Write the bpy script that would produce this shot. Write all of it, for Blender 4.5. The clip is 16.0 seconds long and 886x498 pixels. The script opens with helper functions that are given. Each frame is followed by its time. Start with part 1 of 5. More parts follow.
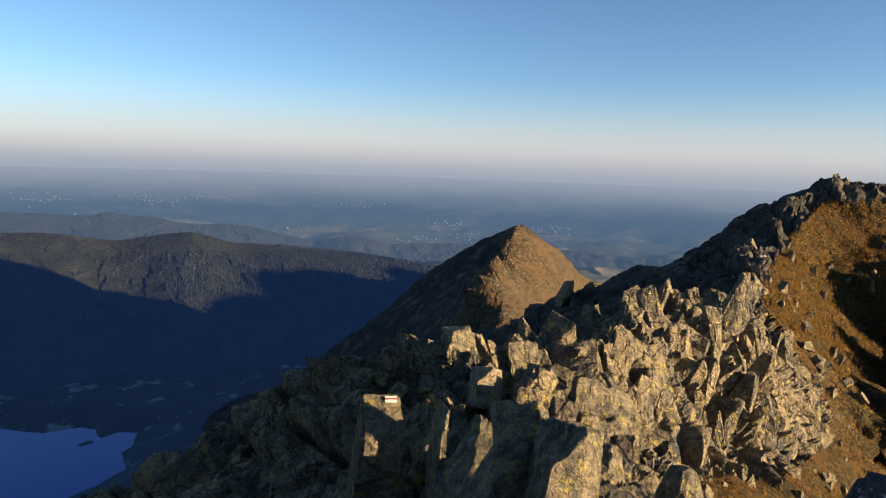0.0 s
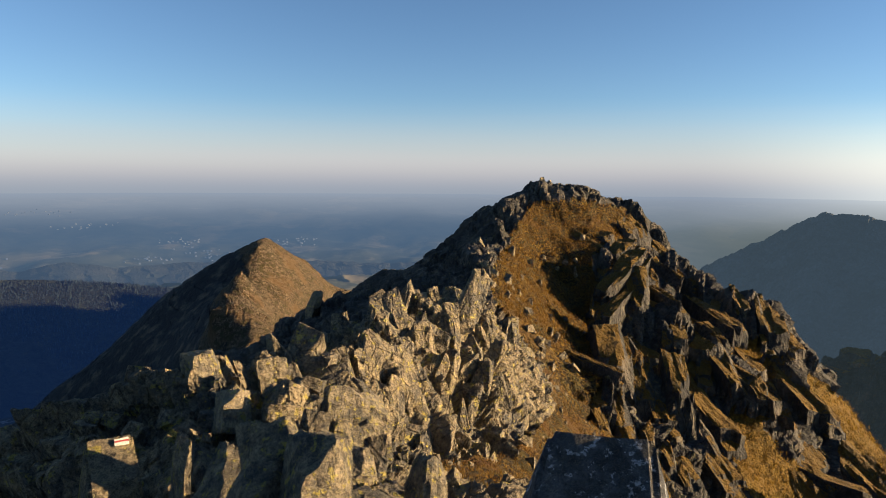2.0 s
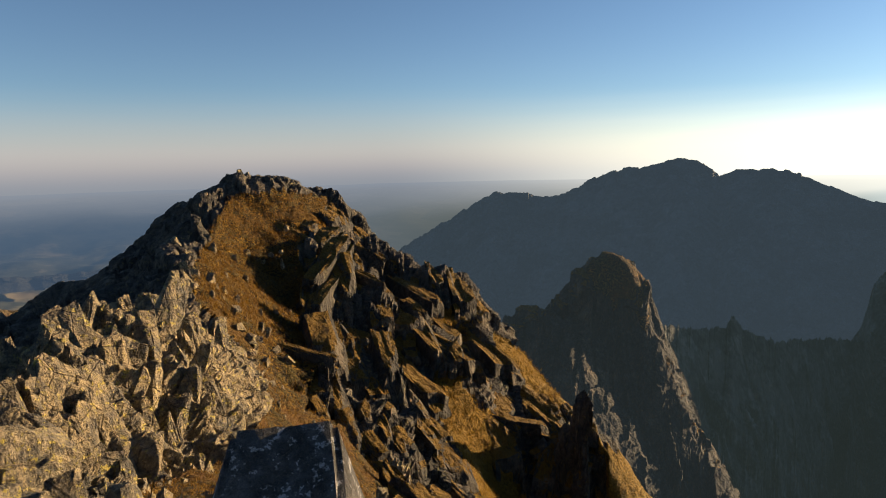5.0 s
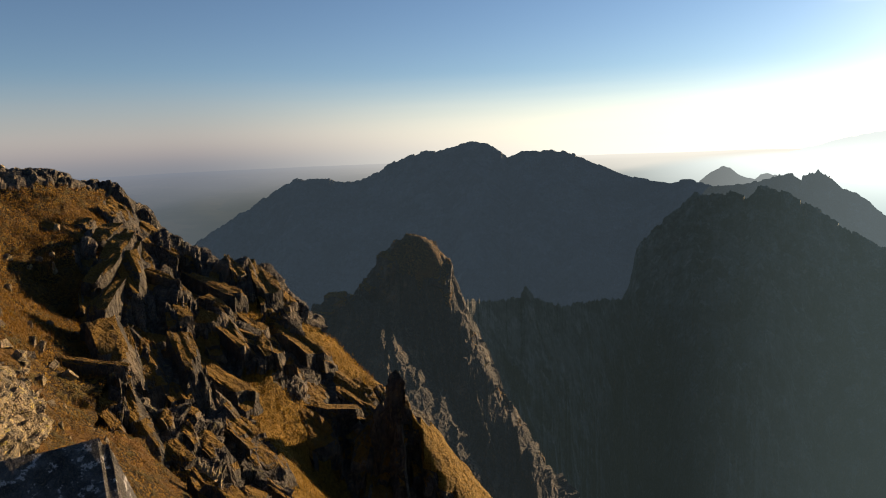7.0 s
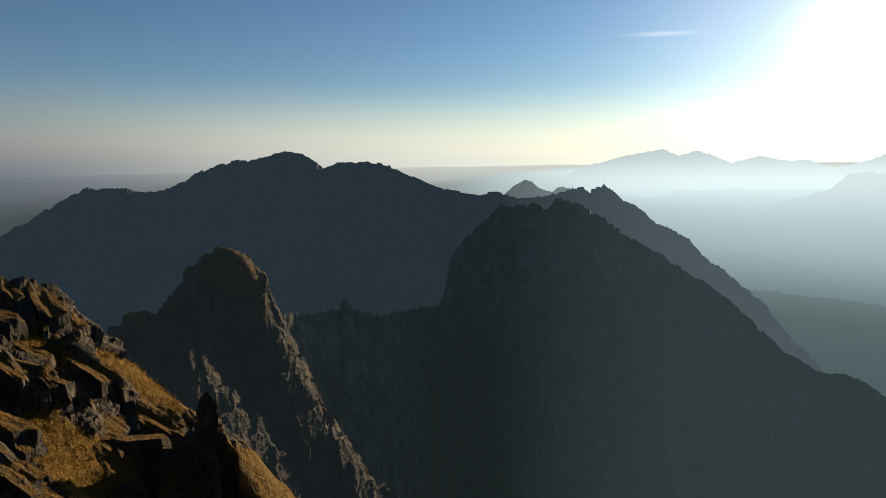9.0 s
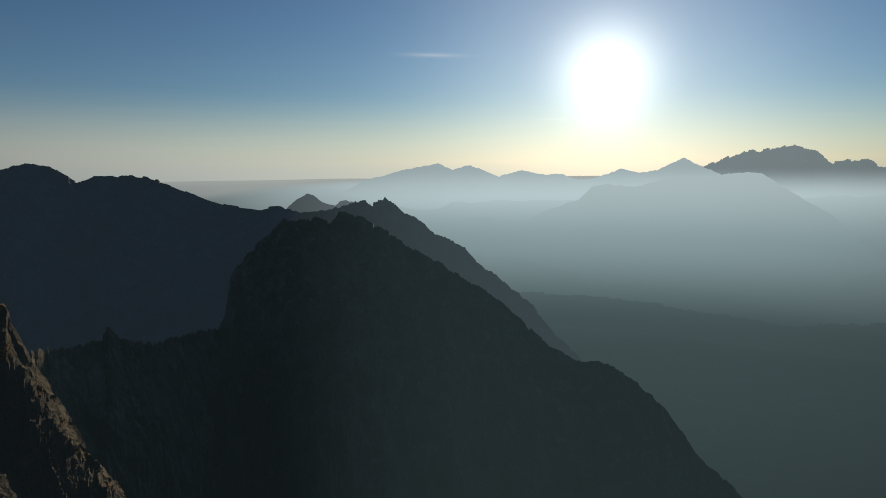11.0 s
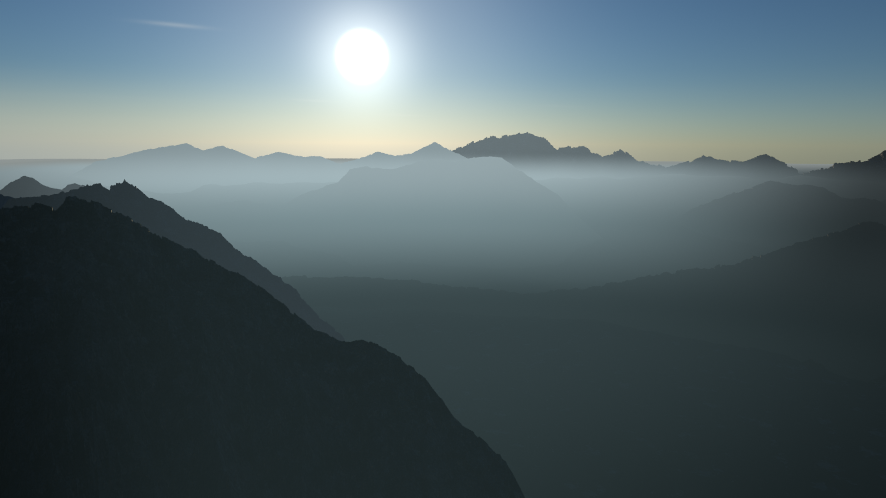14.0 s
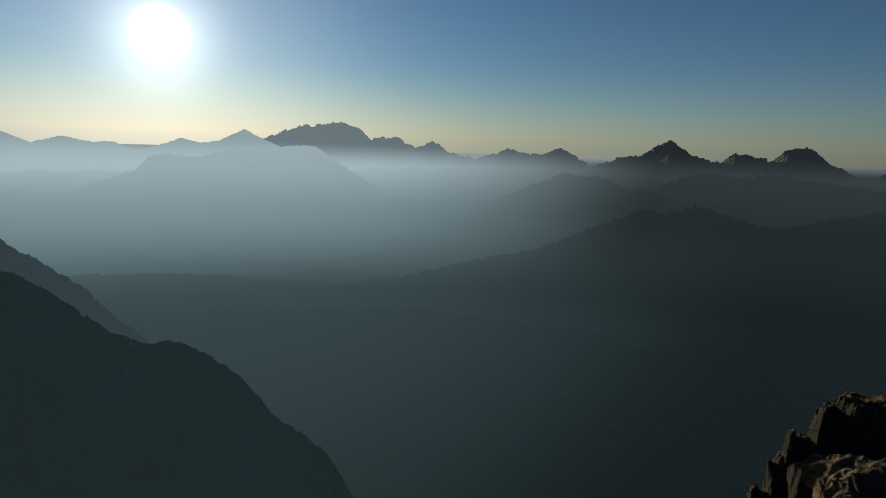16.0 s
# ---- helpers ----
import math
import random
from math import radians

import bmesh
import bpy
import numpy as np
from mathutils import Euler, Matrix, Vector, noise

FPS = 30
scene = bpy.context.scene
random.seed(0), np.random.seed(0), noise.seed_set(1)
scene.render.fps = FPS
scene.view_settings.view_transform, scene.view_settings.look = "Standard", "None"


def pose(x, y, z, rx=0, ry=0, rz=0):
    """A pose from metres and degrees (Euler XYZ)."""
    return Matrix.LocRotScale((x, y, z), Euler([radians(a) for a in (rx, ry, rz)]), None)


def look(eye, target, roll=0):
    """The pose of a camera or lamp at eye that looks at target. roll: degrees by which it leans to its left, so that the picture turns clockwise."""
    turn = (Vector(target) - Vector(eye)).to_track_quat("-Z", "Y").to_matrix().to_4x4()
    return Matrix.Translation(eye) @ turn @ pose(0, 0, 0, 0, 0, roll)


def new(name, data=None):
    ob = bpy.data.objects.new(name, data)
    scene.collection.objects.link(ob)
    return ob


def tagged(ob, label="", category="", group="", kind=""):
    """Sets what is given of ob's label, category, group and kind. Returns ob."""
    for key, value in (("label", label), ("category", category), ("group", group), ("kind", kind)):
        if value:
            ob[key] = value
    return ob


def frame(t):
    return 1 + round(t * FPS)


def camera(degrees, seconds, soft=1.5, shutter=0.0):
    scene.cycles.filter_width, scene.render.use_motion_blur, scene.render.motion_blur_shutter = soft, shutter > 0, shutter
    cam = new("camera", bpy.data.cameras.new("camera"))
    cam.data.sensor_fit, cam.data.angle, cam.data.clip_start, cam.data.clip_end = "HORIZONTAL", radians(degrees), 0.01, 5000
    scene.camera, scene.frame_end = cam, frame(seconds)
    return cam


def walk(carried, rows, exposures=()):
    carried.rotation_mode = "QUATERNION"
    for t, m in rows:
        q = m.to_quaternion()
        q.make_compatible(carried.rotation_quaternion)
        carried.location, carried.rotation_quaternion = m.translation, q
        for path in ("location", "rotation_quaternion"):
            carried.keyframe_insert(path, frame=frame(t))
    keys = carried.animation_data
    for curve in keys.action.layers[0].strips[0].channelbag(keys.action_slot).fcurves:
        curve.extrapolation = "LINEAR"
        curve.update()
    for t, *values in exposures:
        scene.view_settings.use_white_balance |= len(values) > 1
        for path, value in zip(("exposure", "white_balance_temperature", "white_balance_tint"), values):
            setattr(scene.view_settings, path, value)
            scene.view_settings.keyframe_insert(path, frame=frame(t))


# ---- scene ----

# ---------- camera ----------
# seconds, turn to the right, pitch, roll (degrees); the eye is at the origin and swings on a short arm
TURNS = (
    (0, 0.0, -7.58, 2.01), (0.5, 3.52, -6.51, 1.2), (1, 9.0, -6.47, 0.83), (1.5, 14.91, -6.29, 0.9), (2, 22.19, -6.19, 0.52),
    (2.5, 27.25, -6.28, 0.03), (3, 33.23, -6.16, -0.26), (3.5, 37.26, -5.84, -0.75), (4, 41.09, -5.65, -0.89),
    (6.5, 59.46, -9.59, -2.2), (7, 64.99, -9.05, -2.4), (7.5, 70.83, -8.88, -2.13), (8, 74.81, -9.63, -1.12),
    (8.5, 76.21, -8.92, -1.32), (9, 81.16, -8.54, -1.07), (11.5, 104.68, -7.49, -0.88), (12, 109.61, -7.53, -0.86),
    (12.5, 114.13, -7.84, -0.27), (13, 116.9, -8.13, -0.11), (13.5, 121.11, -8.51, 0.83), (14, 121.19, -9.23, 0.37),
    (14.5, 122.42, -9.25, -0.22), (15, 129.34, -9.2, 1.52), (15.5, 133.67, -9.97, 1.32), (16, 137.46, -9.81, 1.78),
)
EXPOSURES = ((0, 1.9, 6600, 10), (2, 1.82, 6650, 10), (4, 1.6, 6900, 10), (6.5, 1.44, 7350, 16), (7.5, 1.18, 7250, 15), (9, 0.75, 6700, 9), (11.5, -0.2, 6350, 7),
             (12.5, -0.4, 6250, 6), (13.5, -0.38, 6200, 6), (16, -0.25, 6050, 5))
ARM = 0.24
cam = camera(68.6, 16.0, soft=1.0)
walk(cam, [(t, pose(ARM * math.sin(radians(b)), ARM * math.cos(radians(b)), 0, 90 + p, 0, -b) @ pose(0, 0, 0, 0, 0, r))
           for t, b, p, r in TURNS], EXPOSURES)

# ---------- sky and sun ----------
SUN_BEARING, SUN_HEIGHT = 114.2, 7.2
sb, sh = radians(SUN_BEARING), radians(SUN_HEIGHT)
SUN_WAY = Vector((math.sin(sb) * math.cos(sh), math.cos(sb) * math.cos(sh), math.sin(sh)))

world = bpy.data.worlds.new("sky")
scene.world = world
world.use_nodes = True


def node(tree, kind, **props):
    n = tree.nodes.new(kind)
    for key, value in props.items():
        n.inputs[key].default_value = value
    return n


def mathnode(tree, op, a, b=None, clamp=False):
    n = tree.nodes.new("ShaderNodeMath")
    n.operation, n.use_clamp = op, clamp
    for i, v in enumerate((a, b)):
        if v is None:
            continue
        if isinstance(v, (int, float)):
            n.inputs[i].default_value = v
        else:
            tree.links.new(v, n.inputs[i])
    return n.outputs[0]


def smooth(tree, value, lo, hi, out_lo=0.0, out_hi=1.0):
    n = tree.nodes.new("ShaderNodeMapRange")
    n.interpolation_type = "SMOOTHSTEP"
    tree.links.new(value, n.inputs["Value"])
    for key, v in (("From Min", lo), ("From Max", hi), ("To Min", out_lo), ("To Max", out_hi)):
        n.inputs[key].default_value = v
    return n.outputs["Result"]


def mixcol(tree, fac, a, b, blend="MIX"):
    n = tree.nodes.new("ShaderNodeMix")
    n.data_type, n.blend_type = "RGBA", blend
    for key, v in ((0, fac), (6, a), (7, b)):
        if isinstance(v, (int, float)):
            n.inputs[key].default_value = v
        elif isinstance(v, tuple):
            n.inputs[key].default_value = (*v, 1) if len(v) == 3 else v
        else:
            tree.links.new(v, n.inputs[key])
    return n.outputs[2]


def dot_with(tree, vec, way):
    n = tree.nodes.new("ShaderNodeVectorMath")
    n.operation = "DOT_PRODUCT"
    n.inputs[1].default_value = way
    tree.links.new(vec, n.inputs[0])
    return n.outputs["Value"]


def mixed_scale(t, vec, factor):
    n = t.nodes.new("ShaderNodeVectorMath")
    n.operation = "SCALE"
    t.links.new(vec, n.inputs[0])
    t.links.new(factor, n.inputs["Scale"])
    return n.outputs[0]


def make_sky():
    t = world.node_tree
    t.nodes.clear()
    sky = t.nodes.new("ShaderNodeTexSky")
    sky.sky_type, sky.sun_disc = "NISHITA", False
    sky.sun_elevation, sky.sun_rotation = sh, sb
    sky.altitude, sky.air_density, sky.dust_density, sky.ozone_density = 2200, 1.0, 0.3, 2.0
    co = t.nodes.new("ShaderNodeTexCoord")
    sep = t.nodes.new("ShaderNodeSeparateXYZ")
    t.links.new(co.outputs["Generated"], sep.inputs[0])
    up = sep.outputs["Z"]
    near_sun = dot_with(t, co.outputs["Generated"], SUN_WAY)
    # a layer of haze lies along the horizon, warm towards the sun and grey-violet away from it
    warm = smooth(t, near_sun, 0.3, 1.0)
    lift = smooth(t, up, -0.028, 0.035)
    haze = mixcol(t, warm, mixcol(t, lift, SKY_HAZE_FAR_LOW, SKY_HAZE_FAR), mixcol(t, lift, SKY_HAZE_SUN_LOW, SKY_HAZE_SUN))
    wisp = node(t, "ShaderNodeTexNoise", Scale=3.0, Detail=4.0)
    stretch = t.nodes.new("ShaderNodeMapping")
    stretch.inputs["Scale"].default_value = (1, 1, 26)
    t.links.new(co.outputs["Generated"], stretch.inputs[0])
    t.links.new(stretch.outputs[0], wisp.inputs["Vector"])
    level = mathnode(t, "ADD", up, mathnode(t, "MULTIPLY", mathnode(t, "SUBTRACT", wisp.outputs[0], 0.5), 0.012))
    amount = smooth(t, mathnode(t, "ADD", level, mathnode(t, "MULTIPLY", warm, 0.018)), -0.02, 0.125, 0.97, 0.0)
    # the haze is thinner over the high mountains beyond the sun
    high = dot_with(t, co.outputs["Generated"], Vector((math.sin(radians(168)), math.cos(radians(168)), 0)))
    amount = mathnode(t, "MULTIPLY", amount, smooth(t, high, 0.66, 0.97, 1.0, 0.25))
    base = mixcol(t, 1.0, sky.outputs[0], SKY_TINT, "MULTIPLY")
    col = mixcol(t, amount, base, haze)
    # thin streaks of cirrus
    for cb, ce, wide_, thin, much in ((99.5, 9.0, 2.2, 0.16, 3.0), (104.5, 1.9, 1.0, 0.1, 0.0), (110.0, 3.5, 1.6, 0.1, 1.6), (117.5, 2.4, 1.8, 0.07, 1.6), (131.0, 3.2, 2.2, 0.1, 0.5)):
        cbr, cer = radians(cb), radians(ce)
        a = dot_with(t, co.outputs["Generated"], Vector((math.cos(cbr), -math.sin(cbr), 0)) / radians(wide_))
        h = Vector((-math.sin(cbr) * math.sin(cer), -math.cos(cbr) * math.sin(cer), math.cos(cer)))
        tilt_ = h / radians(thin) + Vector((math.cos(cbr), -math.sin(cbr), 0)) * (0.03 / radians(thin))
        c = dot_with(t, co.outputs["Generated"], tilt_)
        far_side = mathnode(t, "GREATER_THAN", dot_with(t, co.outputs["Generated"], Vector((math.sin(cbr), math.cos(cbr), 0))), 0.0)
        q = mathnode(t, "ADD", mathnode(t, "MULTIPLY", a, a), mathnode(t, "MULTIPLY", c, c))
        streak = mathnode(t, "MULTIPLY", far_side, mathnode(t, "POWER", 2.718, mathnode(t, "MULTIPLY", q, -1.0)))
        col = mixcol(t, mathnode(t, "MULTIPLY", streak, 0.25 * much / 3.0), col, (14.0, 13.5, 12.5))
    # the sun's disc and its aureole
    disc = mathnode(t, "POWER", smooth(t, near_sun, math.cos(radians(2.7)), math.cos(radians(0.9))), 2.5)
    ring = mathnode(t, "POWER", mathnode(t, "MAXIMUM", near_sun, 0.0), 500.0)
    wide = mathnode(t, "POWER", mathnode(t, "MAXIMUM", near_sun, 0.0), 45.0)
    broad = mathnode(t, "POWER", mathnode(t, "MAXIMUM", near_sun, 0.0), 9.0)
    glow = mathnode(t, "ADD", mathnode(t, "MULTIPLY", disc, 80.0),
                    mathnode(t, "ADD", mathnode(t, "MULTIPLY", ring, SUN_RING), mathnode(t, "MULTIPLY", wide, SUN_WIDE)))
    lit = t.nodes.new("ShaderNodeVectorMath")
    lit.operation = "SCALE"
    lit.inputs[0].default_value = (1.0, 0.96, 0.86)
    t.links.new(glow, lit.inputs["Scale"])
    total = t.nodes.new("ShaderNodeVectorMath")
    total.operation = "ADD"
    t.links.new(col, total.inputs[0])
    t.links.new(lit.outputs[0], total.inputs[1])
    pale = t.nodes.new("ShaderNodeVectorMath")
    pale.operation = "MULTIPLY_ADD"
    t.links.new(mixed_scale(t, sky.outputs[0], mathnode(t, "MULTIPLY", broad, SUN_BROAD)), pale.inputs[0])
    pale.inputs[1].default_value = (1.0, 1.0, 1.0)
    t.links.new(total.outputs[0], pale.inputs[2])
    total = pale
    bg = node(t, "ShaderNodeBackground", Strength=SKY_STRENGTH)
    t.links.new(total.outputs[0], bg.inputs[0])
    out = t.nodes.new("ShaderNodeOutputWorld")
    t.links.new(bg.outputs[0], out.inputs[0])


SKY_STRENGTH = 0.05
SKY_TINT = (0.9, 1.0, 1.15)
SKY_HAZE_FAR, SKY_HAZE_FAR_LOW = (3.5, 3.3, 3.6), (1.75, 2.05, 2.55)
LAND_HAZE = (1.6, 1.93, 2.45)
SKY_HAZE_SUN, SKY_HAZE_SUN_LOW = (11.5, 11.6, 10.5), (9.7, 10.1, 9.5)
SUN_RING, SUN_WIDE, SUN_BROAD = 17.0, 4.6, 0.45
make_sky()

lamp = bpy.data.lights.new("sun", "SUN")
lamp.energy, lamp.angle, lamp.color = 5.0, radians(0.5), (1.0, 0.75, 0.46)
new("sun", lamp).matrix_world = look((0, 0, 0), -SUN_WAY)


# ---------- noise on arrays ----------
def rnd(ix, iy, k):
    h = (ix.astype(np.int64) * 374761393 + iy.astype(np.int64) * 668265263 + k * 1274126177) & 0xFFFFFFFF
    h = ((h ^ (h >> 13)) * 1274126177) & 0xFFFFFFFF
    h = ((h ^ (h >> 16)) * 2246822519) & 0xFFFFFFFF
    return ((h ^ (h >> 15)) & 0xFFFFFF) / float(0xFFFFFF)


def value_noise(x, y, k):
    ix, iy = np.floor(x), np.floor(y)
    u, v = x - ix, y - iy
    u, v = u * u * (3 - 2 * u), v * v * (3 - 2 * v)
    a, b, c, d = rnd(ix, iy, k), rnd(ix + 1, iy, k), rnd(ix, iy + 1, k), rnd(ix + 1, iy + 1, k)
    return (a * (1 - u) + b * u) * (1 - v) + (c * (1 - u) + d * u) * v - 0.5


def fbm(x, y, octaves, k, ridged=False):
    total, amp, norm = 0 * x, 1.0, 0.0
    for o in range(octaves):
        n = value_noise(x * 2 ** o + 17.3 * o, y * 2 ** o - 9.1 * o, k + o)
        total = total + amp * ((0.5 - 2 * np.abs(n)) if ridged else n)
        norm, amp = norm + amp, amp * 0.5
    return total / norm


def facets(x, y, k, tilt=1.0, gap=0.0):
    """Tilted plates with broken edges: each cell of a jittered lattice is a plane of its own."""
    ix, iy = np.floor(x), np.floor(y)
    best = np.full(x.shape, 9e9)
    val = np.zeros(x.shape)
    second = np.full(x.shape, 9e9)
    for ox in (-1, 0, 1):
        for oy in (-1, 0, 1):
            cx, cy = ix + ox, iy + oy
            px, py = cx + rnd(cx, cy, k), cy + rnd(cx, cy, k + 1)
            dx, dy = x - px, y - py
            d = np.maximum(np.abs(dx + 0.35 * dy), np.abs(dy - 0.3 * dx))
            h = rnd(cx, cy, k + 2) - 0.5 + tilt * ((rnd(cx, cy, k + 3) - 0.5) * dx + (rnd(cx, cy, k + 4) - 0.5) * dy)
            m = d < best
            second = np.where(m, best, np.minimum(second, d))
            best = np.where(m, d, best)
            val = np.where(m, h, val)
    if gap:
        val = val - gap * np.clip(1 - (second - best) / 0.13, 0, 1)
    return val


# ---------- terrain from lines of bearing, elevation and distance ----------
def place(b, el, r):
    return (r * math.sin(radians(b)), r * math.cos(radians(b)), r * math.tan(radians(el)))


def along(line, step):
    """The points of a line of (bearing, elevation, distance), filled in at about that spacing, as part of the distance."""
    pts = [Vector(place(*p[:3])) for p in line]
    out = [pts[0]]
    for a, b in zip(pts, pts[1:]):
        n = max(1, int((b - a).length / (step * max(a.xy.length, 1.0))))
        out += [a.lerp(b, (i + 1) / n) for i in range(n)]
    return out


class Land:
    """A smooth surface that passes through lines; each line also says how bare its rock is."""

    def __init__(self, lines, step=0.12):
        pts, bare = [], []
        for value, line in lines:
            got = along(line, step)
            pts += got
            bare += [value] * len(got)
        keep, seen = [], set()
        for i, p in enumerate(pts):
            key = (round(p.x, 2), round(p.y, 2))
            if key not in seen:
                seen.add(key)
                keep.append(i)
        self.xy = np.array([pts[i].xy for i in keep])
        z = np.array([pts[i].z for i in keep])
        self.bare = np.array([bare[i] for i in keep])
        n = len(z)
        a = np.ones((n + 1, n + 1))
        a[n, n] = 0
        d = self.xy[:, None] - self.xy[None]
        a[:n, :n] = np.sqrt((d ** 2).sum(-1) + 1e-4)
        self.w = np.linalg.solve(a, np.append(z, 0))

    def at(self, x, y):
        flat = np.stack([np.ravel(x), np.ravel(y)], -1)
        z, bare = np.empty(len(flat)), np.empty(len(flat))
        for i in range(0, len(flat), 40000):
            q = flat[i:i + 40000]
            d2 = ((q[:, None] - self.xy[None]) ** 2).sum(-1) + 1e-4
            z[i:i + 40000] = np.sqrt(d2) @ self.w[:-1] + self.w[-1]
            k = 1 / (d2 * d2)
            bare[i:i + 40000] = (k @ self.bare) / k.sum(-1)
        return z.reshape(np.shape(x)), bare.reshape(np.shape(x))


def sheet(name, x, y, z, material, bare=None, closed=False, smooth_faces=True):
    """A mesh over a grid of places (rows by columns)."""
    rows, cols = x.shape
    me = bpy.data.meshes.new(name)
    idx = np.arange(rows * cols).reshape(rows, cols)
    if closed:
        idx = np.concatenate([idx, idx[:, :1]], 1)
    a, b, c, d = idx[:-1, :-1], idx[:-1, 1:], idx[1:, 1:], idx[1:, :-1]
    quads = np.stack([a, d, c, b], -1).reshape(-1, 4)
    me.vertices.add(rows * cols)
    me.vertices.foreach_set("co", np.stack([x, y, z], -1).astype(np.float32).ravel())
    me.loops.add(quads.size)
    me.loops.foreach_set("vertex_index", quads.astype(np.int32).ravel())
    me.polygons.add(len(quads))
    me.polygons.foreach_set("loop_start", np.arange(0, quads.size, 4, dtype=np.int32))
    me.update(calc_edges=True)
    me.polygons.foreach_set("use_smooth", np.full(len(quads), smooth_faces))
    if bare is not None:
        me.attributes.new("bare", "FLOAT", "POINT").data.foreach_set("value", bare.astype(np.float32).ravel())
    me.materials.append(material)
    me.validate()
    return new(name, me)


# ---------- materials ----------
HAZE_STRENGTH = 1.25  # strength of the haze that distant surfaces emit themselves


def material(name):
    m = bpy.data.materials.new(name)
    m.use_nodes = True
    t = m.node_tree
    t.nodes.clear()
    out = t.nodes.new("ShaderNodeOutputMaterial")
    bsdf = node(t, "ShaderNodeBsdfPrincipled", Roughness=0.9)
    t.links.new(bsdf.outputs[0], out.inputs[0])
    return m, t, bsdf, out


def noise_at(t, vec, scale, detail=6.0, rough=0.6):
    n = node(t, "ShaderNodeTexNoise", Scale=scale, Detail=detail, Roughness=rough)
    t.links.new(vec, n.inputs["Vector"])
    return n.outputs[0]


def bump(t, bsdf, height, strength, distance):
    b = node(t, "ShaderNodeBump", Strength=strength, Distance=distance)
    t.links.new(height, b.inputs["Height"])
    t.links.new(b.outputs[0], bsdf.inputs["Normal"])


def angular(t, vec, scale):
    """Flat tilted faces that meet in edges, as broken stone has them."""
    n = node(t, "ShaderNodeTexVoronoi", Scale=scale)
    n.distance = "MANHATTAN"
    t.links.new(vec, n.inputs["Vector"])
    return n.outputs["Distance"]


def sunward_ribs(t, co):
    """The ribs on the sunny end of the peak, where the turf is painted a brighter gold for backlight."""
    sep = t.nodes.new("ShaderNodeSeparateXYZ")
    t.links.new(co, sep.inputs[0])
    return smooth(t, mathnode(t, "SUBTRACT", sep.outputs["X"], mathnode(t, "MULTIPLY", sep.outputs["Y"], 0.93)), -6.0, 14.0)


def rock_material(name, size=1.0, turf=True, cracks=0.17, dark=(0.075, 0.072, 0.066), light=(0.385, 0.293, 0.162), lichen=0.85, broken=1.0, tall=0.9, straw=(0.20, 0.112, 0.010), rust=(0.115, 0.052, 0.007), specks=1.0, crust_col=(0.40, 0.32, 0.06), sunny=None, tops=None, haze_glow=0.0, shade=(0.012, 0.007, 0.002), spread=0.0):
    m, t, bsdf, out = material(name)
    co = t.nodes.new("ShaderNodeNewGeometry").outputs["Position"]
    big, mid, fine = noise_at(t, co, 0.4 / size), noise_at(t, co, 2.4 / size, 8.0, 0.7), noise_at(t, co, 13.0 / size, 9.0, 0.8)
    stone = mixcol(t, smooth(t, mathnode(t, "ADD", mathnode(t, "MULTIPLY", mid, 0.6), mathnode(t, "MULTIPLY", big, 0.4)), 0.38, 0.62), dark, light)
    stone = mixcol(t, smooth(t, fine, 0.47, 0.6, 0.0, 0.7), stone, (0.03, 0.028, 0.025))
    stone = mixcol(t, smooth(t, big, 0.5, 0.68, 0.0, 0.45), stone, (0.20, 0.15, 0.095))
    patch = noise_at(t, co, 3.4 / size, 10.0, 0.75)
    stone = mixcol(t, smooth(t, patch, 0.565 - spread, 0.6 - spread, 0.0, lichen), stone, crust_col)
    stone = mixcol(t, smooth(t, noise_at(t, co, 5.0 / size, 10.0, 0.8), 0.56, 0.62, 0.0, 0.65), stone, (0.022, 0.022, 0.02))
    crust = noise_at(t, co, 34.0 / size, 7.0, 0.75)
    stone = mixcol(t, smooth(t, crust, 0.55, 0.63, 0.0, 0.6), stone, (0.02, 0.019, 0.018))
    stone = mixcol(t, smooth(t, crust, 0.36, 0.44, 0.45 * specks, 0.0), stone, (0.30, 0.245, 0.15))
    grain = noise_at(t, co, 75.0 / size, 5.0, 0.8)
    stone = mixcol(t, smooth(t, grain, 0.51, 0.57, 0.0, 0.5), stone, (0.018, 0.018, 0.017))
    stone = mixcol(t, smooth(t, grain, 0.40, 0.46, 0.3 * specks, 0.0), stone, (0.42, 0.36, 0.25))
    wave = t.nodes.new("ShaderNodeMix")
    wave.data_type = "VECTOR"
    wave.inputs[0].default_value = 0.12
    shift = node(t, "ShaderNodeTexNoise", Scale=1.2 / size, Detail=3.0)
    t.links.new(co, shift.inputs["Vector"])
    t.links.new(co, wave.inputs[4])
    t.links.new(shift.outputs["Color"], wave.inputs[5])
    drawn = t.nodes.new("ShaderNodeVectorMath")
    drawn.operation = "MULTIPLY"
    drawn.inputs[1].default_value = (1, 1, tall)
    t.links.new(wave.outputs[1], drawn.inputs[0])
    bent = drawn.outputs[0]
    chips = mathnode(t, "ADD", mathnode(t, "MULTIPLY", angular(t, bent, 1.9 / size), 0.55), mathnode(t, "ADD", mathnode(t, "MULTIPLY", angular(t, bent, 5.2 / size), 0.24), mathnode(t, "MULTIPLY", angular(t, bent, 15.0 / size), 0.12)))
    joint = node(t, "ShaderNodeTexVoronoi", Scale=1.15 / size)
    joint.feature = "DISTANCE_TO_EDGE"
    t.links.new(bent, joint.inputs["Vector"])
    split = smooth(t, joint.outputs["Distance"], 0.0, 0.035, 1.0, 0.0)
    stone = mixcol(t, mathnode(t, "MULTIPLY", split, 2.4 * cracks), stone, (0.012, 0.012, 0.012))
